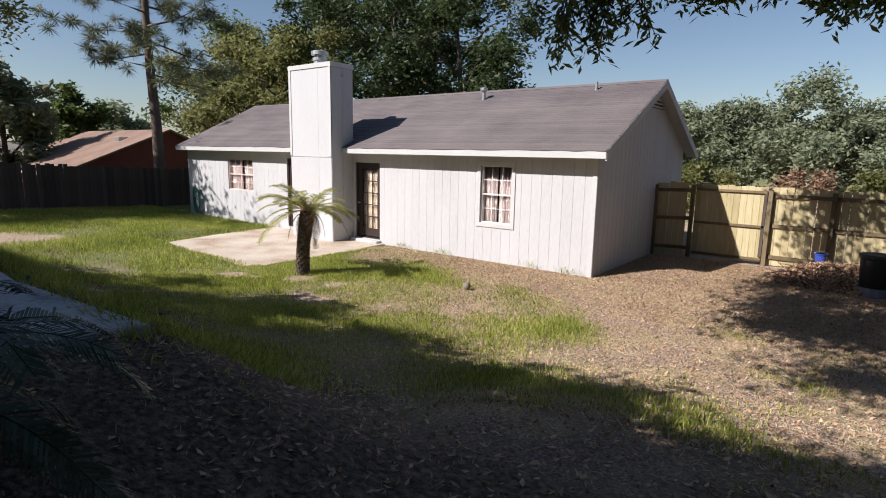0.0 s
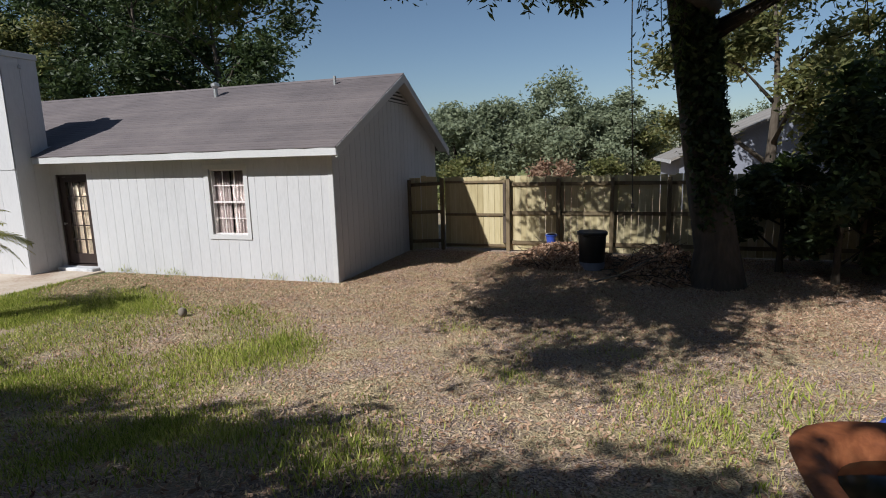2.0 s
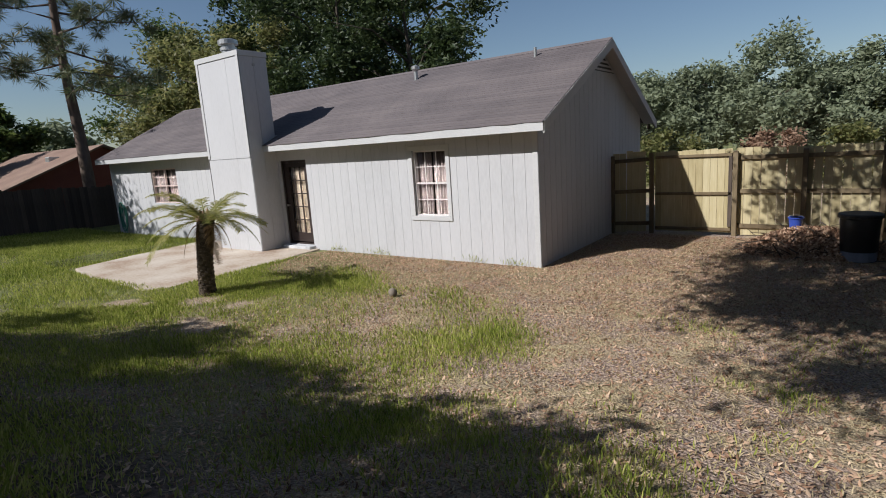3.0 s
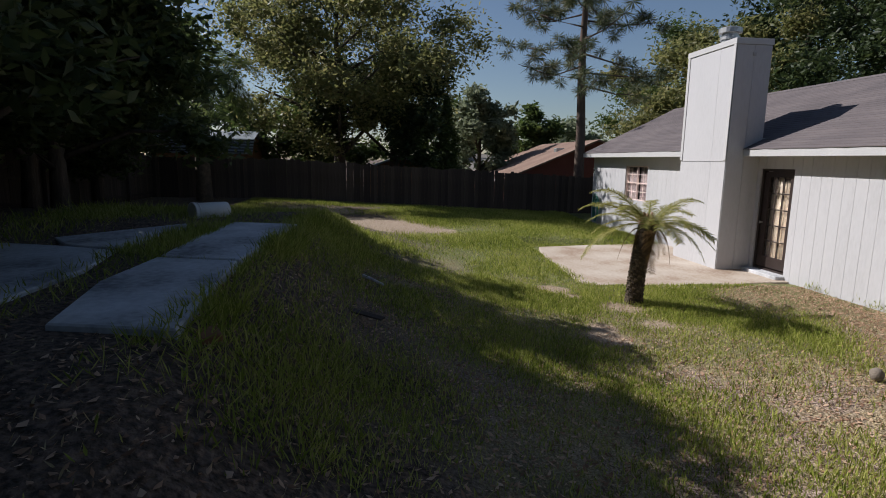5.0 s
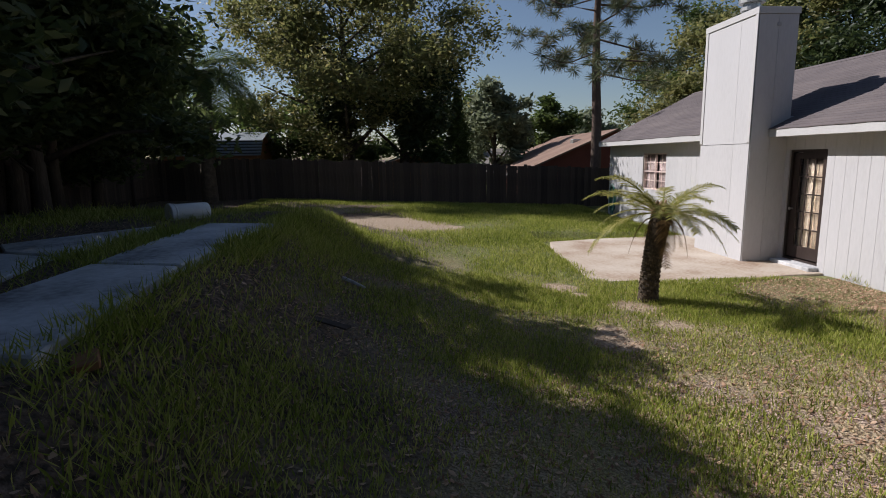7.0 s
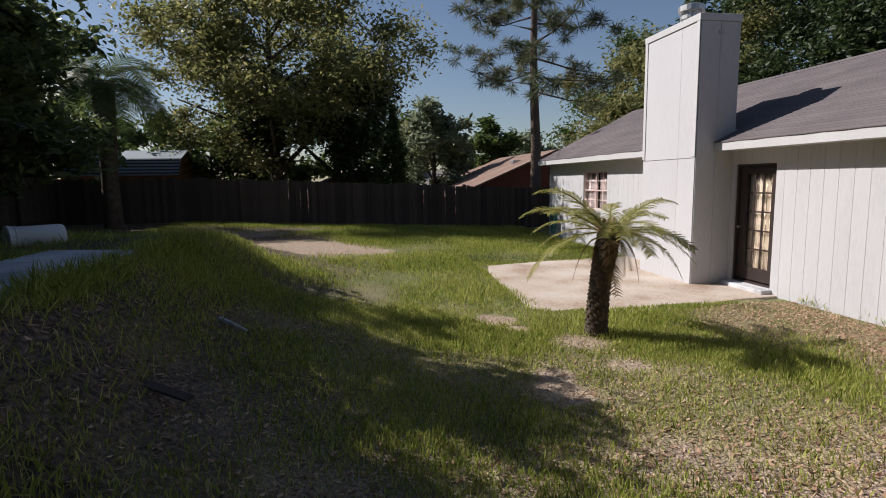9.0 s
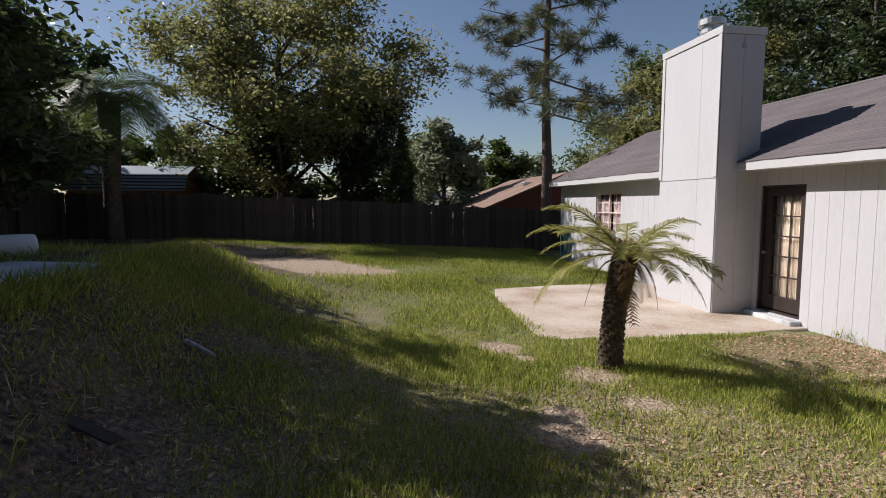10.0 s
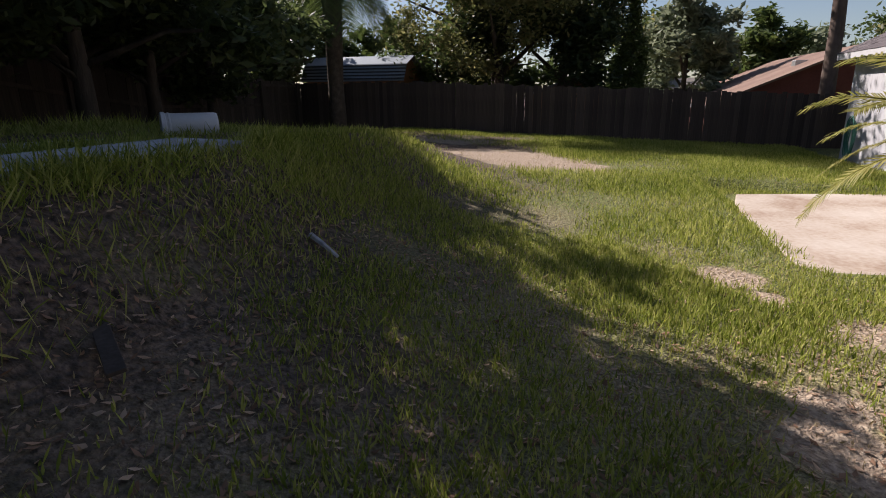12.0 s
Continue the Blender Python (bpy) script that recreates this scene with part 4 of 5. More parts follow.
tree(-25, -21, 0.2, 9.5, 3.8, "dark_leaf", 12000, 0.2, 0.3, 0.08, label="tall dark tree beyond the corner of the fence", seed=10, clumps=36)
# behind the house
for i, (x, y, h, s, leaf) in enumerate(((-36, 15, 13, 5.0, "oak_leaf"), (-30, 12, 11.5, 4.4, "light_leaf"), (-24.5, 11, 10.5, 3.6, "light_leaf"), (-26, 16, 14.5, 5.2, "dark_leaf"), (-20, 15.5, 15, 5.2, "dark_leaf"), (-15.8, 16.5, 14.0, 4.6, "dark_leaf"), (-31, 20, 15, 5, "dark_leaf"), (-22, 22, 15, 5, "oak_leaf"))):
    tree(x, y, -0.3, h, s, leaf, 22000, 0.14, 0.3, 0.14, label="tall leafy tree behind the house", seed=20 + i, clumps=44, limbs=12, group="trees behind the house")
# beyond the gate
for i, (x, y, h, s, leaf) in enumerate(((-5.6, 27, 6.7, 3.4, "blue_leaf"), (-2.8, 28, 7.0, 3.4, "blue_leaf"), (0.0, 29, 8.0, 4.2, "blue_leaf"), (2.6, 28, 6.2, 3.2, "blue_leaf"), (5.0, 31, 7.2, 3.6, "blue_leaf"), (-1.8, 15, 3.0, 1.4, "light_leaf"), (2.0, 15.5, 2.7, 1.3, "red_leaf"), (4.6, 15, 2.6, 1.3, "light_leaf"), (6.4, 30, 4.6, 2.6, "light_leaf"), (12, 44, 6.4, 4.2, "blue_leaf"), (19, 46, 7.0, 4.6, "blue_leaf"), (26, 40, 8.0, 4.6, "oak_leaf"), (-11, 40, 7.5, 4, "blue_leaf"))):
    tree(x, y, -0.4, h * 0.93, s, leaf, 15000 if h > 4 else 4000, 0.15 if h > 4 else 0.1, 0.2 if h > 4 else 0.08, 0.06, label={"red_leaf": "reddish brown shrub beyond the gate", "light_leaf": "yellow-green shrub beyond the gate"}.get(leaf, "rounded grey-green tree beyond the gate"), seed=40 + i, clumps=36, limbs=11)
# the shade trees behind the bank
for i, (x, y, h, s) in enumerate(((-17.0, -19.8, 6.0, 3.0), (-13.0, -20.0, 7.4, 3.4), (-9.4, -19.6, 8.5, 3.7), (-6.0, -20.2, 9.3, 4.0), (-2.6, -19.6, 8.9, 4.0), (1.2, -20.2, 9.3, 4.0), (5.2, -19.5, 8.7, 4.0), (9.4, -20.1, 8.8, 4.0), (13.5, -19.6, 8.0, 4.0), (-11.5, -24, 10, 4.2), (-18.5, -24, 8, 4.2), (-4.5, -24.5, 11, 4.4), (-22.5, -23.0, 8, 3.8), (-16, -27, 10, 4.5))):
    tree(x, y, 1.1, h, s, "shade_leaf", 9500, 0.2, 0.24, 0.03, label="dense dark shade tree behind the bank", seed=60 + i, clumps=50, limbs=13, group="shade trees behind the bank")
# shade trees on the bank inside the fence; unseen ones are added to block light
for i, (x, y, h, s) in enumerate(((-13.6, -16.2, 3.6, 2.2), (-11.0, -15.8, 4.8, 2.5), (-8.4, -15.0, 5.6, 2.7), (-5.6, -15.0, 6.4, 3.1), (-2.4, -15.0, 6.7, 3.0), (0.8, -15.1, 6.8, 3.1), (4.0, -15.0, 6.6, 3.2), (7.2, -15.0, 6.4, 3.2), (-4.4, -13.4, 5.9, 2.6), (-0.6, -13.5, 4.8, 2.5), (-7.4, -13.9, 4.6, 2.3), (2.4, -13.0, 4.6, 2.6), (5.6, -13.2, 4.6, 2.7), (8.8, -13.2, 4.8, 2.7))):
    tree(x, y, 1.15, h * 1.1, s * 1.04, "shade_leaf", 15000 if x > 0.5 else 30000 if -6 < x < 0 else 20000, 0.10, 0.15, 0.14, label="dark tree on the bank inside the fence, placed for shade", seed=160 + i, clumps=54, limbs=13, flat=0.6, group="shade trees on the bank")


# palm beside the fence corner
palm = thing("palm_tree", "tall shaded palm tree with drooping fronds", "palm", at=(-18.0, -14.55, 0.5))
bm = bmesh.new()
add_tube(bm, [(0, 0, -0.3), (0, 0, 0.1), (0.05, 0, 1.5), (0.08, 0.04, 3.0), (0.1, 0.05, 4.75)], [0.34, 0.3, 0.26, 0.29, 0.34], 12)
part("trunk", bm, M["sago_bark"], palm, smooth=True)
fm = [frond_mesh(2.5, 46, 0.5, d, M["oak_leaf"], li, 90 + k, wide=0.017) for k, (li, d) in enumerate(((0.75, 0.9), (0.45, 1.0), (0.1, 0.85)))]
for i in range(34):
    o = new("frond", fm[i % 3])
    o.parent = palm
    o.matrix_local = Matrix.Translation((0.1, 0.05, 4.75)) @ Euler((0.2 * math.sin(i * 3.1), 0.2 * math.cos(i * 1.7), i * 2.39996)).to_matrix().to_4x4()

# the big tree by the gate: limbs reach out over the lawn
oak = thing("oak_tree", "big old tree with ivy on its trunk and overhanging limbs", "tree", at=(6.72, 1.0, -0.05))
bm = bmesh.new()
add_tube(bm, [(0, 0, -0.3), (0, 0, 0.1), (-0.03, 0, 0.7), (-0.26, 0, 2.0), (-0.5, -0.05, 3.4), (-0.75, -0.1, 5.0), (-0.6, -0.2, 7.0), (-0.2, 0.2, 9.5)], [0.62, 0.46, 0.35, 0.32, 0.28, 0.27, 0.2, 0.08], 14)
OAK_LIMBS = [((-0.3, -0.1, 4.6), (-2.0, -2.6, 5.2), (-4.6, -5.6, 5.0)), ((-0.3, -0.1, 4.9), (-1.2, -2.8, 5.5), (-2.3, -4.8, 5.2)), ((-0.35, -0.1, 5.0), (0.8, -2.6, 6.0), (1.6, -5.0, 6.2)), ((-0.3, -0.1, 5.3), (-2.5, -0.8, 6.5), (-4.8, -2.2, 7.2)), ((-0.3, -0.1, 5.6), (1.8, 0.8, 6.6), (4.0, 1.5, 6.6)), ((-0.3, -0.2, 6.4), (-1.0, -2.6, 8.0), (-1.6, -4.2, 8.6)), ((-0.3, -0.1, 6.0), (-1.2, 2.0, 7.0), (-2.0, 3.6, 7.2)), ((-0.3, 0, 4.2), (2.0, -1.6, 5.2), (4.6, -3.4, 5.0)), ((-0.25, 0, 7), (0.6, 1.5, 9), (1.2, 2.4, 10)), ((-0.3, -0.1, 5.2), (-2.8, -1.0, 5.9), (-5.4, -2.0, 5.8)), ((-0.3, -0.1, 5.0), (-3.2, -3.4, 5.8), (-6.2, -5.4, 5.8)), ((-2.0, -2.6, 5.2), (-3.6, -6.0, 5.6), (-4.8, -8.8, 5.4)), ((-0.3, -0.2, 6.0), (-0.6, -3.6, 6.9), (-1.0, -7.0, 6.5)), ((-1.2, -2.8, 5.5), (-2.2, -5.2, 6.0), (-3.2, -7.6, 6.2)), ((0.8, -2.6, 6.0), (1.0, -5.2, 6.4), (1.2, -7.6, 6.5)), ((-0.3, -0.1, 5.6), (-2.6, -3.6, 6.6), (-4.0, -6.2, 6.8)), ((-3.2, -3.4, 5.8), (-4.8, -5.8, 6.0), (-6.2, -7.6, 5.9))]
oc, orad = [], []
rnd = random.Random(11)
for a, b, c in OAK_LIMBS:
    a, b, c = Vector(a), Vector(b), Vector(c)
    add_tube(bm, [a, b, c], [0.17, 0.10, 0.025], 8)
    for j in range(8):
        g = rnd.uniform(0.35, 1.08)
        p = (b.lerp(c, (g - 0.5) * 2) if g > 0.5 else a.lerp(b, g * 2)) + Vector((rnd.uniform(-1, 1), rnd.uniform(-1, 1), rnd.uniform(-0.5, 0.8)))
        oc.append(p)
        orad.append(rnd.uniform(0.5, 1.05))
for x, y, z in ((1.0, -6.4, 5.6), (1.8, -5.8, 5.8), (0.2, -5.6, 5.9), (2.6, -6.8, 6.0), (1.4, -7.4, 5.8), (2.4, -5.2, 6.2), (3.4, -6.2, 6.3), (0.6, -7.2, 6.0), (1.9, -8.9, 5.7), (1.3, -9.3, 5.9), (4.2, -5.4, 6.4), (0.0, -6.6, 6.2)):
    oc.append(Vector((x - 6.9, y - 0.9, z)))
    orad.append(1.0)
part("trunk", bm, M["bark"], oak, "thick rough bark trunk", True)
c, u, v = leaf_cloud(oc, orad, 125000, 0.075, 0.7, 0.35, 0.36)
o = new("crown", quads_mesh("crown", c, u, v, M["dark_leaf"]))
o.parent = oak
# hanging sprays of long leaves
SPRAYS = [((1.95, -5.2, 4.1), 0.75), ((1.6, -5.0, 4.2), 0.7), ((2.2, -5.0, 4.15), 0.55), ((3.3, -4.2, 4.3), 0.4), ((3.9, -3.9, 4.3), 0.45), ((4.4, -4.0, 4.25), 0.6), ((4.75, -3.6, 4.3), 0.55), ((4.9, -3.0, 4.3), 0.5), ((5.9, 0.2, 5.6), 1.6), ((6.1, 0.6, 4.9), 1.3), ((7.8, 0.2, 5.2), 1.1), ((8.4, -0.5, 5.4), 1.3), ((9.2, -1.0, 5.2), 1.4), ((8.9, 0.6, 4.6), 1.2)]
bm = bmesh.new()
pts = []
for (x, y, z), drop in SPRAYS:
    for k in range(5):
        q = Vector((x - 6.9 + rnd.uniform(-0.3, 0.3), y - 0.9 + rnd.uniform(-0.3, 0.3), z + 0.05))
        e = q + Vector((rnd.uniform(-0.22, 0.22), rnd.uniform(-0.22, 0.22), -drop * rnd.uniform(0.55, 1.0)))
        add_tube(bm, [q + Vector((0.1, 0.1, 0.9)), q, e], [0.012, 0.009, 0.004], 4)
        for f in np.linspace(0.05, 1.05, 18):
            pts.append(q.lerp(e, f))
tagged(part("twigs", bm, M["bark"], oak), kind="stuff")
pts = np.repeat(np.array(pts), 3, axis=0) + rng.normal(scale=0.05, size=(3 * len(pts), 3))
d = unit(len(pts))
d[:, 2] = d[:, 2] * 0.5 - 0.6
d /= np.linalg.norm(d, axis=1)[:, None]
s = 0.06 * (0.7 + 0.6 * rng.random(len(pts)))[:, None]
w = np.cross(d, unit(len(pts)))
w /= np.linalg.norm(w, axis=1)[:, None] + 1e-9
o = new("hanging_leaves", quads_mesh("hanging_leaves", pts + d * s, d * s, w * s * 0.3, M["oak_leaf"]))
o.parent = oak
# ivy on the trunk
n = 3000
a, z = rng.random(n) * 3.6 - 2.2, rng.random(n) ** 0.7 * 3.4 + 0.9 + 0.7 * rng.random(n) ** 2
r = 0.33 + 0.16 * rng.random(n) * np.clip((z - 0.8) / 1.5, 0.2, 1)
c = np.stack([np.cos(a) * r - 0.15 * z, np.sin(a) * r, z], -1)
u, v = unit(n) * 0.07, unit(n) * 0.05
o = new("ivy", quads_mesh("ivy", c, u, v, M["dark_leaf"]))
o.parent = oak

# thicket under the big tree
for i, (x, y, h, s, leaf) in enumerate(((8.6, 1.4, 3.2, 1.2, "dark_leaf"), (9.8, 0.6, 3.8, 1.4, "dark_leaf"), (11.3, 0.9, 3.4, 1.5, "dark_leaf"), (9.4, 2.4, 4.0, 1.4, "oak_leaf"), (12.6, -0.6, 3.2, 1.5, "dark_leaf"), (10.6, 2.3, 4.8, 1.6, "oak_leaf"), (13.0, -3.5, 3.5, 1.6, "dark_leaf"), (8.0, 2.4, 2.2, 0.9, "dark_leaf"))):
    tree(x, y, 0, h, s, leaf, 6500, 0.085, 0.06, 0.05, label="dark leafy shrub in the thicket under the big tree", name="shrub", seed=80 + i, clumps=30, limbs=9, group="thicket shrubs")
tree(9.2, 9.0, 0, 8.0, 2.8, "light_leaf", 16000, 0.095, 0.18, 0.15, label="yellow-green tree beyond the fence", seed=95, clumps=34)
tree(14.5, 8.0, 0, 8.5, 3.2, "light_leaf", 14000, 0.105, 0.18, 0.15, label="yellow-green tree beyond the fence", seed=96, clumps=34)
tree(18.5, 2.0, 0, 8.5, 3.6, "oak_leaf", 9000, 0.17, 0.2, 0.1, label="green tree beyond the side fence", seed=97, clumps=34)
tree(19.0, -6.0, 0, 9, 3.8, "dark_leaf", 9000, 0.2, 0.2, 0.1, label="dark tree beyond the side fence", seed=98, clumps=34)

# rope of a swing
bm = bmesh.new()
add_tube(bm, [(5.2, 1.55, 6.6), (5.24, 1.55, 4.0), (5.31, 1.55, 2.2), (5.33, 1.55, 1.35)], [0.012] * 4, 6)
add_tube(bm, [(5.33, 1.55, 1.36), (5.34, 1.56, 1.28)], [0.035, 0.03], 6)
tagged(part("rope", bm, M["rope"]), "thin dark rope hanging from the big tree", "rope")

# ---- neighbours ----


def gable_house(name, label, x0, x1, y0, y1, eave, ridge, along, wall, roof, z0=-0.6, over=0.35, win=()):
    """A plain house with a gable roof whose ridge runs along x or y."""
    ob = thing(name, label, "house")
    part("wall", box((x0, y0, z0), (x1, y1, eave)), wall, ob)
    a0, a1, b0, b1 = (x0, x1, y0, y1) if along == "x" else (y0, y1, x0, x1)
    mid = (b0 + b1) / 2
    sl = (ridge - eave) / (mid - b0)
    for s in (0, 1):
        bo = b0 - over if not s else b1 + over
        ze = eave - sl * over
        bm = prism([(bo, ze), (mid, ridge), (mid, ridge + 0.09), (bo, ze + 0.09)], a0 - over, a1 + over)
        if along == "y":
            bm.transform(Matrix(((0, 1, 0, 0), (1, 0, 0, 0), (0, 0, 1, 0), (0, 0, 0, 1))))
        part("roof", bm, roof, ob)
        bm = box((a0 - over, bo - (0.025 if not s else 0), ze - 0.06), (a1 + over, bo + (0.025 if s else 0), ze + 0.075))
        if along == "y":
            bm.transform(Matrix(((0, 1, 0, 0), (1, 0, 0, 0), (0, 0, 1, 0), (0, 0, 0, 1))))
        part("fascia", bm, M["trim"], ob)
    for e in (a0 + 0.02, a1 - 0.12):
        bm = prism([(b0, eave - 0.01), (b1, eave - 0.01), (mid, ridge - 0.02)], e, e + 0.1)
        if along == "y":
            bm.transform(Matrix(((0, 1, 0, 0), (1, 0, 0, 0), (0, 0, 1, 0), (0, 0, 0, 1))))
        part("gable", bm, wall, ob)
    return ob


brown = gable_house("neighbour_house", "low dark red house with a rusty brown shingle roof", -37.5, -25.6, -1.2, 8.8, 1.25, 3.35, "x", M["brick_red"], M["brown_roof"])
part("vent_box", box((-28.2, 2.2, 2.7), (-27.7, 2.7, 3.0), 0.02), M["metal"], brown)
gable_house("neighbour_house", "grey-roofed house far behind the fence", -46, -38.4, -1.2, 6.0, 1.3, 2.65, "y", M["brick_red"], M["grey_roof"])
gable_house("neighbour_house", "grey house with walls coloured dark for shade and a grey gable roof", 7.3, 17.7, 14.0, 24.0, 2.05, 4.3, "y", M["grey_wall"], M["grey_roof"])
gable_house("neighbour_house", "neighbouring house wing with a weathered grey roof", 13.5, 26, 8.0, 15.0, 1.9, 3.9, "x", M["grey_wall"], M["grey_roof"])
# shed with a barn roof
shed = thing("shed", "small shed with a ribbed tin barn roof", "shed")
out = [(-26.8, 2.3), (-26.3, 3.0), (-25.2, 3.4), (-24.1, 3.0), (-23.6, 2.3)]
turn = Matrix(((0, 1, 0, 0), (1, 0, 0, 0), (0, 0, 1, 0), (0, 0, 0, 1)))


def shed_part(name, outline, y0, y1, mat):
    bm = prism(outline, y0, y1)
    bm.transform(turn)
    bmesh.ops.reverse_faces(bm, faces=bm.faces[:])
    part(name, bm, mat, shed)


part("wall", box((-26.7, -18.7, -0.3), (-23.7, -14.2, 2.3)), M["shed_wall"], shed)
shed_part("gable", out, -18.6, -14.25, M["shed_wall"])
for (xa, za), (xb, zb) in zip(out, out[1:]):
    shed_part("roof_panel", [(xa, za + 0.01), (xb, zb + 0.01), (xb, zb + 0.05), (xa, za + 0.05)], -18.9, -14.0, M["tin"])
for i in range(5):
    f = (i + 0.3) / 5
    x, z = -23.6 - 0.5 * f, 2.35 + 0.7 * f
    shed_part("roof_rib", [(x - 0.02, z), (x + 0.03, z), (x + 0.01, z + 0.05), (x - 0.04, z + 0.05)], -18.9, -14.0, M["near_black"])
far_roof = gable_house("neighbour_shed", "low outbuilding with a pale tin roof", -30, -25, -8.6, -5.2, 1.7, 2.3, "x", M["shed_wall"], M["tin"])
# pole beyond the gate
pole = thing("utility_pole", "grey wooden utility pole far off", "pole", at=(11.2, 40, -0.5))
bm = bmesh.new()
add_tube(bm, [(0, 0, -0.3), (0, 0, 8.2)], [0.14, 0.1], 8)
part("shaft", bm, M["old_wood"], pole)
part("crossarm", box((-0.35, -0.06, 7.3), (0.35, 0.06, 7.42)), M["old_wood"], pole)

# ---- loose things ----


def gz(x, y):
    return ground_z(x, y)


def lathe(bm, prof, sides=24, center=(0, 0, 0)):
    """A turned body from (radius, height) pairs."""
    add_tube(bm, [Vector(center) + Vector((0, 0, z)) for _, z in prof], [max(r, 0.001) for r, _ in prof], sides)
    return bm


# black bin by the brush pile
can = thing("trash_can", "black plastic bin standing by the brush pile", "bin", at=(4.6, 2.0, gz(4.6, 2.0)))
part("body", lathe(bmesh.new(), [(0.23, 0.0), (0.24, 0.02), (0.275, 0.74), (0.275, 0.745)]), M["black_plastic"], can, smooth=True)
part("rim", lathe(bmesh.new(), [(0.276, 0.70), (0.30, 0.71), (0.30, 0.76), (0.28, 0.775)]), M["black_plastic"], can)
# pale ring that paints the light falling on the bin's foot
part("lit_band", lathe(bmesh.new(), [(0.2415, 0.02), (0.2485, 0.17)], 24), M["grey_wall"], can, "pale lower band painted for light on the bin")
pot = thing("bucket", "small bright blue plastic bucket on the brush pile", "bucket", at=(3.68, 3.0, gz(3.68, 3) + 0.32))
part("body", lathe(bmesh.new(), [(0.085, 0), (0.09, 0.01), (0.115, 0.21), (0.13, 0.215), (0.13, 0.235), (0.105, 0.235), (0.085, 0.03), (0.01, 0.025)]), M["blue_plastic"], pot)
bm = bmesh.new()
add_tube(bm, [(0.12 * math.cos(a), 0.02, 0.225 + 0.05 * math.sin(a)) for a in np.linspace(0, math.pi, 9)], [0.004] * 9, 5)
part("handle", bm, M["metal"], pot)


def brush_pile(x, y, rx, ry, h, twigs, leaves, label, seed):
    rnd = random.Random(seed)
    ob = thing("brush_pile", label, "brush pile", kind="stuff", at=(x, y, gz(x, y)))
    bm = bmesh.new()
    for i in range(twigs):
        a, r = rnd.uniform(0, 6.28), rnd.random() ** 0.5
        p = Vector((math.cos(a) * rx * r, math.sin(a) * ry * r, h * (1 - r * r) * rnd.random() + 0.02))
        d = Vector((rnd.uniform(-1, 1), rnd.uniform(-1, 1), rnd.uniform(-0.2, 0.45))).normalized() * rnd.uniform(0.25, 0.7)
        add_tube(bm, [p - d * 0.5, p + Vector((0, 0, 0.04)), p + d * 0.5], [0.012, 0.010, 0.004], 4)
    part("twigs", bm, M["bark"], ob)
    n = leaves
    a, r = rng.random(n) * 6.283, rng.random(n) ** 0.5
    z = h * (1 - r * r) * (0.3 + 0.75 * rng.random(n)) + 0.02
    c = np.stack([np.cos(a) * rx * r, np.sin(a) * ry * r, z], -1)
    o = new("leaves", quads_mesh("leaves", c, unit(n) * 0.034, unit(n) * 0.022, M["dead_leaf"]))
    o.parent = ob


brush_pile(4.0, 2.6, 1.2, 0.9, 0.42, 150, 9000, "low heap of brown dead leaves and twigs", 5)
brush_pile(5.9, 1.5, 0.9, 0.8, 0.6, 170, 5000, "dark heap of branches beside the big tree", 6)
# long pale branch lying against the pile
bm = bmesh.new()
add_tube(bm, [(4.6, 0.5, 0.06), (5.1, 0.75, 0.16), (5.6, 1.1, 0.38), (6.0, 1.4, 0.52)], [0.017, 0.016, 0.013, 0.008], 7)
add_tube(bm, [(5.1, 0.75, 0.16), (5.3, 0.6, 0.3), (5.45, 0.5, 0.35)], [0.015, 0.01, 0.005], 5)
tagged(part("branch", bm, M["stone"]), "bleached bare branch leaning on the brush heap", "branch")

# grey ball on the lawn
bm = bmesh.new()
bmesh.ops.create_icosphere(bm, subdivisions=3, radius=0.066)
for v in bm.verts:
    v.co.z *= 1.12
    v.co += v.co.normalized() * 0.008 * noise.noise(v.co * 18)
bm.transform(Matrix.Translation((-1.22, -2.7, gz(-1.22, -2.7) + 0.068)))
tagged(part("ball", bm, M["stone"], smooth=True), "round grey stone ball lying on the grass", "ball")

# white drum lying on the bank
drum = thing("plastic_drum", "white plastic drum lying on its side in the grass", "drum")
drum.matrix_world = Matrix.Translation((-5.48, -10.88, 1.31)) @ Matrix.Rotation(math.atan2(0.42, -0.53) - 0.12, 4, "Z") @ Matrix.Rotation(math.pi / 2, 4, "Y") @ Matrix.Scale(0.8, 4)
part("body", lathe(bmesh.new(), [(0.17, 0.0), (0.185, 0.015), (0.185, 0.70), (0.175, 0.74), (0.02, 0.745)]), M["white_plastic"], drum, smooth=True)
part("rim", lathe(bmesh.new(), [(0.186, -0.01), (0.205, 0.0), (0.205, 0.05), (0.187, 0.06)]), M["white_plastic"], drum)
part("rim", lathe(bmesh.new(), [(0.186, 0.085), (0.198, 0.09), (0.198, 0.11), (0.187, 0.115)]), M["white_plastic"], drum)

# coiled hose on the wall
reel = thing("garden_hose", "coiled green garden hose hanging on the wall", "hose", at=(-15.45, -0.1, 0.6))
for k in range(5):
    bm = bmesh.new()
    rr = 0.26 + 0.02 * k
    add_tube(bm, [(0.62 * rr * math.cos(a) + 0.02 * math.sin(3 * a + k), -0.02 * k, 1.45 * rr * math.sin(a)) for a in np.linspace(0, 6.283, 25)], [0.014] * 25, 6)
    part("coil", bm, M["hose"], reel)
part("hanger", box((-0.08, -0.06, 0.30), (0.08, 0.085, 0.36), 0.01), M["metal"], reel)
bm = bmesh.new()
add_tube(bm, [(0.1, -0.05, -0.40), (0.14, -0.1, -0.54), (0.3, -0.25, -0.6), (0.5, -0.3, -0.6)], [0.014] * 4, 6)
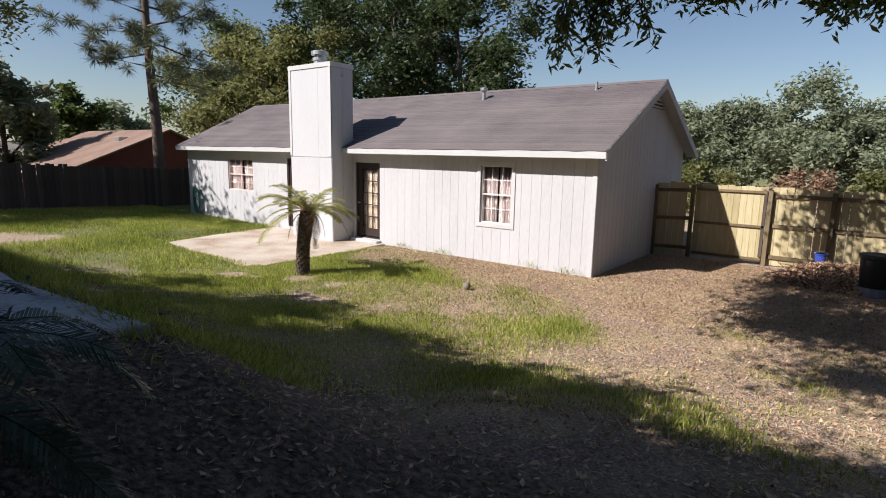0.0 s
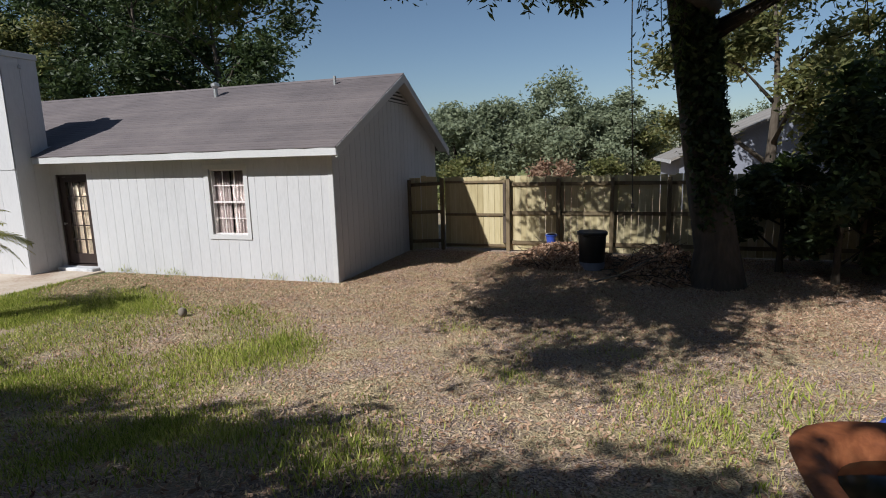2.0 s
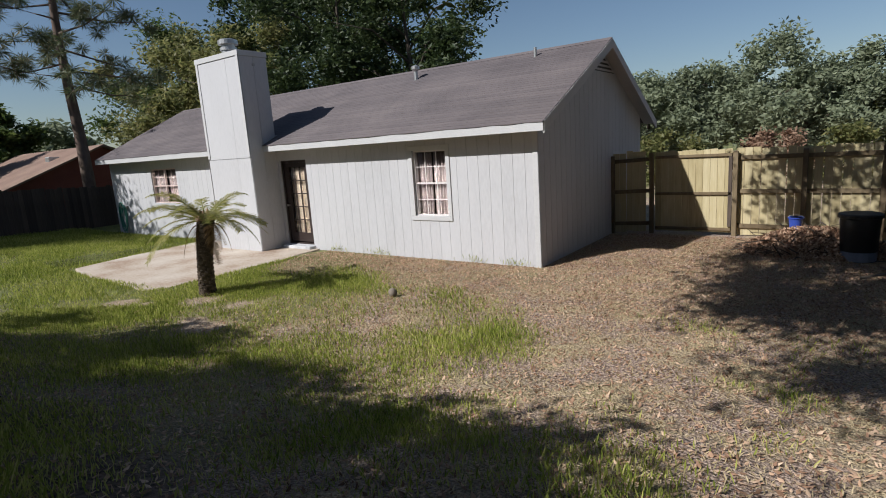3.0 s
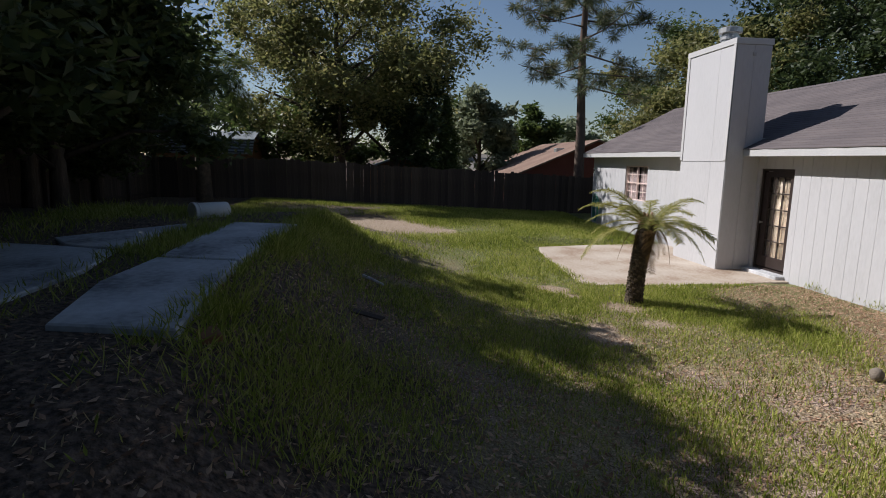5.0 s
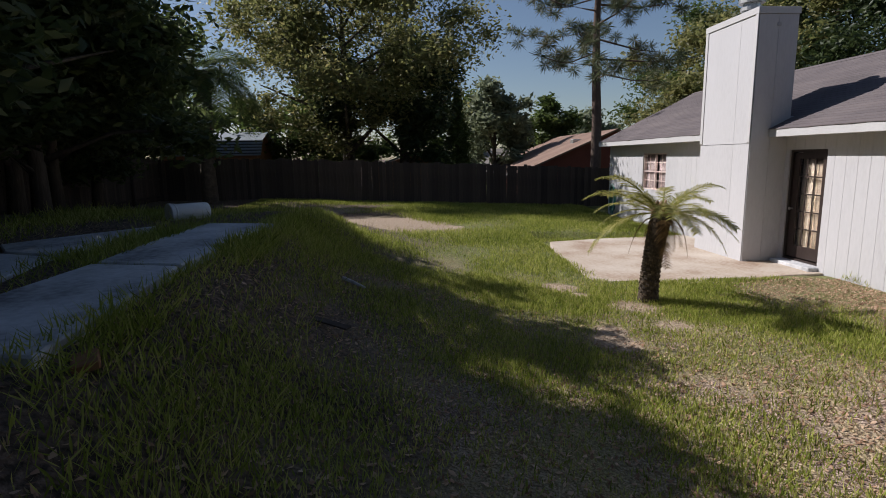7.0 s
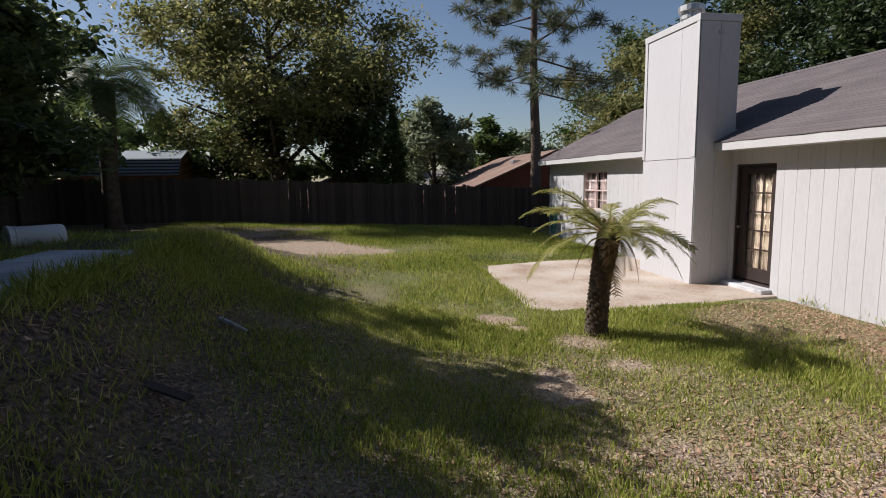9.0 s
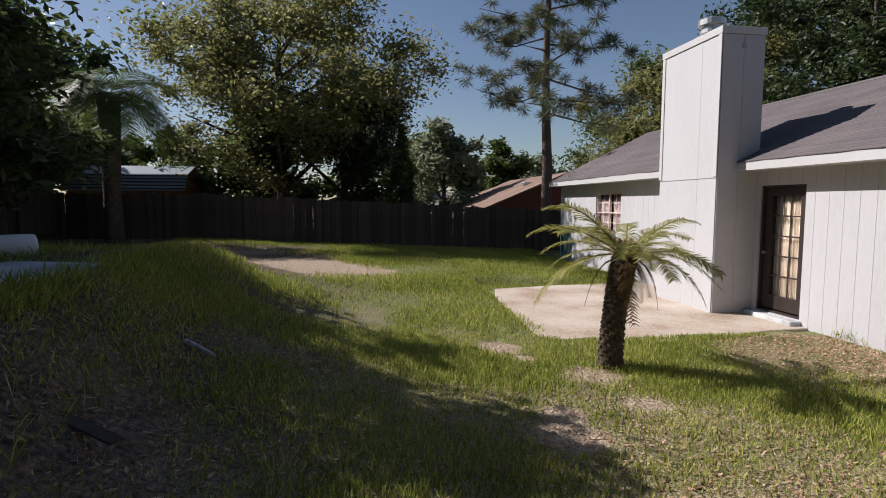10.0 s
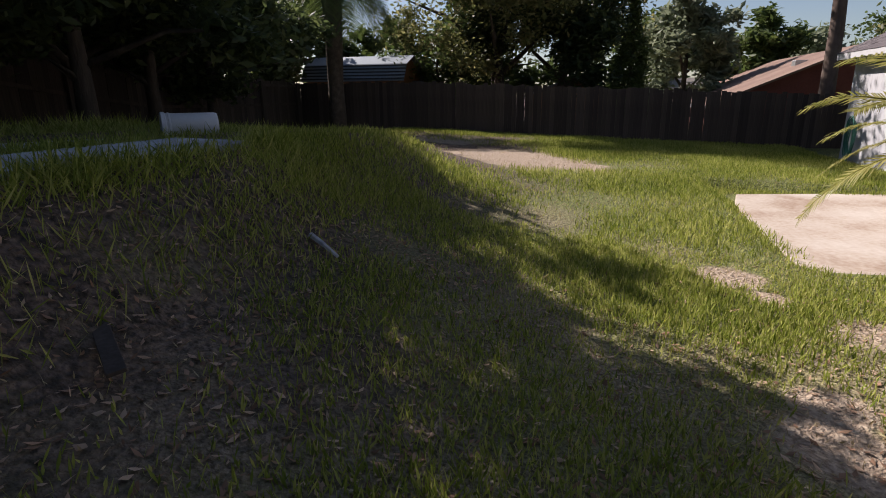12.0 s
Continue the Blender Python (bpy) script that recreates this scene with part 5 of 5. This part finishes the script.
part("hose_end", bm, M["hose"], reel)

# rusted tub of rain water, with a toy tricycle behind it
TX, TY = 6.36, -7.1
tz = gz(TX, TY)
barrow = thing("wheelbarrow", "rusty brown wheelbarrow tray holding dark rain water", "wheelbarrow", at=(TX, TY, tz))


def rounded(rx, ry, z, n=32, p=3.2):
    return [Vector((rx * math.copysign(abs(math.cos(a)) ** (2 / p), math.cos(a)), ry * math.copysign(abs(math.sin(a)) ** (2 / p), math.sin(a)), z)) for a in (2 * math.pi * k / n for k in range(n))]


def stack(loops):
    bm = bmesh.new()
    vs = [[bm.verts.new(p) for p in lp] for lp in loops]
    n = len(vs[0])
    for a, b in zip(vs, vs[1:]):
        for k in range(n):
            bm.faces.new((a[k], a[(k + 1) % n], b[(k + 1) % n], b[k]))
    bm.faces.new(vs[0])
    bm.faces.new(vs[-1])
    bmesh.ops.recalc_face_normals(bm, faces=bm.faces[:])
    return bm


part("tray", stack([rounded(0.34, 0.24, 0.22), rounded(0.40, 0.30, 0.24), rounded(0.55, 0.42, 0.50), rounded(0.62, 0.49, 0.505), rounded(0.63, 0.50, 0.49), rounded(0.64, 0.51, 0.515), rounded(0.62, 0.49, 0.53), rounded(0.54, 0.41, 0.52), rounded(0.40, 0.30, 0.27), rounded(0.34, 0.24, 0.255)]), M["rust"], barrow, "rusted steel tray with a rolled rim", True)
part("water", stack([rounded(0.47, 0.355, 0.40), rounded(0.485, 0.366, 0.43)]), M["water"], barrow, "still dark water with floating leaves")
n = 46
a, r = rng.random(n) * 6.283, rng.random(n) ** 0.5
c = np.stack([np.cos(a) * 0.45 * r, np.sin(a) * 0.34 * r, np.full(n, 0.436)], -1)
u = unit(n) * [1, 1, 0.05] * 0.035
v = np.cross(u, [[0, 0, 1.0]] * n) * 0.35
o = new("floating_leaves", quads_mesh("floating_leaves", c, u, v, M["dry_grass"]))
o.parent = barrow
for sy in (-1, 1):
    bm = bmesh.new()
    add_tube(bm, [(-0.6, sy * 0.1, 0.15), (0, sy * 0.24, 0.2), (0.9, sy * 0.32, 0.46)], [0.02, 0.02, 0.018], 8)
    part("handle", bm, M["old_wood"], barrow)
    bm = bmesh.new()
    add_tube(bm, [(0.1, sy * 0.26, 0.22), (0.2, sy * 0.27, -0.01), (0.34, sy * 0.27, -0.01), (0.42, sy * 0.27, 0.27)], [0.014] * 4, 6)
    part("leg", bm, M["rust"], barrow)
bm = bmesh.new()
add_tube(bm, [(-0.62, y, 0.17) for y in (-0.04, -0.03, 0.03, 0.04)], [0.12, 0.17, 0.17, 0.12], 20)
part("wheel", bm, M["black_plastic"], barrow)

QX, QY = 6.66, -5.85
trike = thing("toy_tricycle", "faded blue and red plastic toy tricycle standing on the grass", "toy", at=(QX, QY, gz(QX, QY)))
bm = bmesh.new()
add_tube(bm, [(-0.22, 0.02, 0.36), (-0.1, 0.0, 0.48), (0.06, 0, 0.56), (0.2, 0, 0.44), (0.34, 0, 0.2)], [0.05, 0.07, 0.08, 0.07, 0.055], 10)
part("frame", bm, M["blue_plastic"], trike, "faded blue plastic body")
bm = bmesh.new()
add_tube(bm, [(-0.14, 0, 0.17), (-0.08, 0, 0.42), (-0.02, 0, 0.66)], [0.05, 0.045, 0.04], 10)
part("fork", bm, M["red_plastic"], trike)
bm = bmesh.new()
add_tube(bm, [(0.0, -0.17, 0.78), (-0.02, -0.07, 0.70), (-0.02, 0.07, 0.70), (0.0, 0.17, 0.78)], [0.02, 0.026, 0.026, 0.02], 8)
part("handlebar", bm, M["red_plastic"], trike)
part("seat", box((0.14, -0.11, 0.40), (0.36, 0.11, 0.45), 0.03), M["red_plastic"], trike)
for x, y, r in ((-0.14, 0.0, 0.19), (0.34, -0.18, 0.12), (0.34, 0.18, 0.12)):
    bm = bmesh.new()
    add_tube(bm, [(x, y - 0.035, r), (x, y - 0.03, r), (x, y + 0.03, r), (x, y + 0.035, r)], [r * 0.75, r, r, r * 0.75], 20)
    part("wheel", bm, M["black_plastic"], trike)

# sticks, a board and a broken tile on the bank
def stick(pts, r, label, mat):
    bm = bmesh.new()
    add_tube(bm, [(x, y, gz(x, y) + h) for x, y, h in pts], [r, r * 0.9, r * 0.6], 6)
    return tagged(part("stick", bm, mat), label, "stick")


stick([(-3.6, -8.1, 0.03), (-3.53, -7.98, 0.06), (-3.43, -7.82, 0.05)], 0.022, "pale broken stick on the grass", M["slab"])
bm = box((-0.28, -0.035, 0), (0.28, 0.035, 0.018), 0.003)
bm.transform(Matrix.Translation((-1.77, -8.05, gz(-1.77, -8.05) + 0.05)) @ Euler((0.12, 0.05, 0.9)).to_matrix().to_4x4())
tagged(part("plank", bm, M["old_wood"]), "short weathered plank lying on the bank", "plank")
bm = box((-0.085, -0.06, 0), (0.085, 0.06, 0.045), 0.008)
bm.transform(Matrix.Translation((0.42, -8.86, gz(0.42, -8.86) + 0.01)) @ Euler((0.1, 0.1, 0.5)).to_matrix().to_4x4())
tagged(part("paver", bm, M["shed_wall"]), "tan paving stone at the corner of the slab", "stone")

# ---- grass and litter ----
GA = np.array([v[2] for v in gv]).reshape(len(gy), gw)
gxa, gya = np.array(gx), np.array(gy)


def heights(x, y):
    i = np.clip(np.searchsorted(gxa, x) - 1, 0, gw - 2)
    j = np.clip(np.searchsorted(gya, y) - 1, 0, len(gy) - 2)
    fx, fy = (x - gxa[i]) / (gxa[i + 1] - gxa[i]), (y - gya[j]) / (gya[j + 1] - gya[j])
    return GA[j, i] * (1 - fx) * (1 - fy) + GA[j, i + 1] * fx * (1 - fy) + GA[j + 1, i] * (1 - fx) * fy + GA[j + 1, i + 1] * fx * fy


NG = np.array([[noise.noise((x * 0.55, y * 0.55, 7)) + 0.6 * noise.noise((x * 1.6, y * 1.6, 2)) for x in np.arange(-30, 20, 0.5)] for y in np.arange(-25, 15, 0.5)])


def patches(x, y):
    i = np.clip(((x + 30) / 0.5), 0, 98.9)
    j = np.clip(((y + 25) / 0.5), 0, 78.9)
    a, b = i.astype(int), j.astype(int)
    fx, fy = i - a, j - b
    return NG[b, a] * (1 - fx) * (1 - fy) + NG[b, np.minimum(a + 1, 99)] * fx * (1 - fy) + NG[np.minimum(b + 1, 79), a] * (1 - fx) * fy + NG[np.minimum(b + 1, 79), np.minimum(a + 1, 99)] * fx * fy


def blob(x, y, cx, cy, r):
    return np.exp(-((x - cx) ** 2 + (y - cy) ** 2) / r ** 2)


def greenness(x, y):
    g = 0.5 - 0.065 * x + 1.15 * patches(x, y)
    g += 0.35 * blob(x, y, -3.3, -3.0, 1.3) + 0.45 * blob(x, y, 9.5, -3.5, 2.4) + 0.35 * blob(x, y, -0.5, -6.8, 2.6)
    g -= 1.7 * blob(x, y, -11.9, -7.7, 2.2) + 1.3 * blob(x, y, -16.0, -9.9, 2.0)
    g -= 0.9 * np.clip((y + 2.3) / 1.2, 0, 1) * (x > -5.5) + 0.35 * blob(x, y, -2.0, -8.2, 1.0) + 0.3 * blob(x, y, -4.2, -7.7, 0.7) + 0.3 * blob(x, y, 2.5, -8.5, 2.0) + 0.5 * np.clip((-6.6 - y) / 1.5, 0, 1)
    g -= 0.3 * np.clip((x + 3.3) / 1.5, 0, 1) * np.clip((y + 5.4) / 0.8, 0, 1) * (x < 4)
    for cx, cy, r in SPOTS:
        if r < 1:
            g -= 1.2 * blob(x, y, cx, cy, r * 0.8)
    return np.clip(g, 0, 1)


def bare(x, y):
    """Where no blade may stand: the house, patio, slabs."""
    b = (y > -0.05) & (x < 0.05)
    b |= (x > -10.4) & (x < -5.62) & (y > -3.95)
    b |= (x > -4.5) & (x < 0.55) & (y < -9.16) & (y > -9.97) & (np.abs(x + 1.63 - 0.2 * (y + 9.6)) > 0.05)
    b |= (x > -4.1) & (x < 0.15) & (y < -10.5) & (y > -11.3 - 0.25 * (x + 2))
    return b


def scatter(n, lo, hi):
    return lo[0] + (hi[0] - lo[0]) * rng.random(n), lo[1] + (hi[1] - lo[1]) * rng.random(n)


def blades(name, zones, mat, label, length, width, chance, lying=0.35):
    cs, us, vs = [], [], []
    for n, lo, hi, k in zones:
        x, y = scatter(n, lo, hi)
        keep = (rng.random(n) < chance(x, y)) & ~bare(x, y)
        x, y = x[keep], y[keep]
        m = len(x)
        z = heights(x, y)
        d = rng.normal(size=(m, 3)) * lying
        d[:, 2] = 1
        d /= np.linalg.norm(d, axis=1)[:, None]
        h = length * k * (0.5 + rng.random(m)) * (1 + 0.5 * np.clip(patches(x, y), -0.5, 1))
        s = np.cross(d, unit(m))
        s /= np.linalg.norm(s, axis=1)[:, None] + 1e-9
        cs.append(np.stack([x, y, z - 0.01], -1) + d * h[:, None] * 0.5)
        us.append(d * h[:, None] * 0.5)
        vs.append(s * (width * k * (0.6 + 0.8 * rng.random(m)))[:, None])
    ob = new(name, quads_mesh(name, np.concatenate(cs), np.concatenate(us), np.concatenate(vs), mat))
    return tagged(ob, label, "grass", kind="stuff")


NEAR = [(300000, (-6, -9.5), (6, -1), 1.0), (90000, (-7, -13), (6, -8.5), 1.15), (170000, (-19.3, -13), (-6, 0), 1.35), (25000, (-19.3, -0.2), (-17.4, 7), 1.5), (40000, (6, -12), (14, 0), 1.4)]
blades("grass", NEAR, M["grass"], "short green lawn grass in uneven tufts", 0.066, 0.0046, lambda x, y: greenness(x, y) ** 1.4)
blades("tall_grass", [(17000, (-6.2, -9.3), (1.2, -8.1), 0.9), (13000, (-4.8, -9.2), (0.8, -8.8), 1.1), (9000, (-4.6, -10.55), (0.4, -9.95), 0.9), (5000, (-1.85, -10.0), (-1.45, -9.1), 0.7), (9000, (-9, -13), (-4.7, -9.4), 1.0), (9000, (-6.8, -13.4), (-1.0, -11.6), 1.3), (9000, (-4.4, -4.4), (-1.2, -2.2), 0.7)], M["grass"], "tall grass along the edge of the bank", 0.14, 0.0045, lambda x, y: 0.12 + 0.6 * np.clip(patches(x, y) + 0.1, 0, 1), 0.6)
blades("dry_grass", [(170000, (-6, -7), (8, 3), 1.0), (16000, (-6, -9.5), (8, -7), 1.0), (30000, (-19, -13), (-6, 0), 1.4), (15000, (-6, -13), (8, -9.5), 1.1)], M["dry_grass"], "dry straw-coloured grass among the lawn", 0.05, 0.004, lambda x, y: ((1 - greenness(x, y)) * 0.8 + 0.1) * np.clip(1.15 - sum(blob(x, y, cx, cy, r) for cx, cy, r in SPOTS), 0.05, 1) * (1 - 0.6 * np.clip((-6.8 - y) / 1.2, 0, 1)), 1.3)


def litter(name, zones, size, label, chance):
    cs, us, vs = [], [], []
    for n, lo, hi in zones:
        x, y = scatter(n, lo, hi)
        keep = (rng.random(n) < chance(x, y)) & ~bare(x, y)
        x, y = x[keep], y[keep]
        m = len(x)
        cs.append(np.stack([x, y, heights(x, y) + 0.012], -1))
        u = rng.normal(size=(m, 3)) * [1, 1, 0.42]
        u /= np.linalg.norm(u, axis=1)[:, None]
        v = np.cross(u, rng.normal(size=(m, 3)) * 0.22 + [0, 0, 1.0])
        s = size * (0.5 + rng.random(m))[:, None]
        us.append(u * s)
        vs.append(v * s * 0.4)
    return tagged(new(name, quads_mesh(name, np.concatenate(cs), np.concatenate(us), np.concatenate(vs), M["dead_leaf"])), label, "leaf litter", kind="stuff")


litter("leaf_litter", [(90000, (-5.6, -3), (9, 3.6)), (100000, (-5, -9.5), (9, -3)), (16000, (2.5, -2), (12, 3.5)), (9000, (-6, -14), (8, -9))], 0.0235, "scattered brown dead leaves on the lawn", lambda x, y: 0.1 + 0.24 * np.clip(x + 3, 0, 1) * np.clip(y + 7.5, 0, 1) + 0.16 * np.clip(-6.5 - y, 0, 1) + 0.85 * np.clip((y + 3.2) / 2.5, 0, 1) * np.clip(1.2 - greenness(x, y), 0, 1))
# weeds at the foot of the wall
n = 150
x = rng.choice([-5.2, -3.9, -1.4, -0.5], n) + rng.normal(scale=0.16, size=n)
x = np.clip(x, -5.6, -0.1)
c = np.stack([x, -0.04 - 0.05 * rng.random(n), 0.02 + 0.1 * rng.random(n) ** 2], -1)
d = rng.normal(size=(n, 3)) * [0.4, 0.4, 0.3] + [0, 0, 1]
tagged(new("wall_weeds", quads_mesh("wall_weeds", c, d * 0.05, unit(n) * 0.006, M["grass"])), "thin weeds along the foot of the wall", "weeds", kind="stuff")
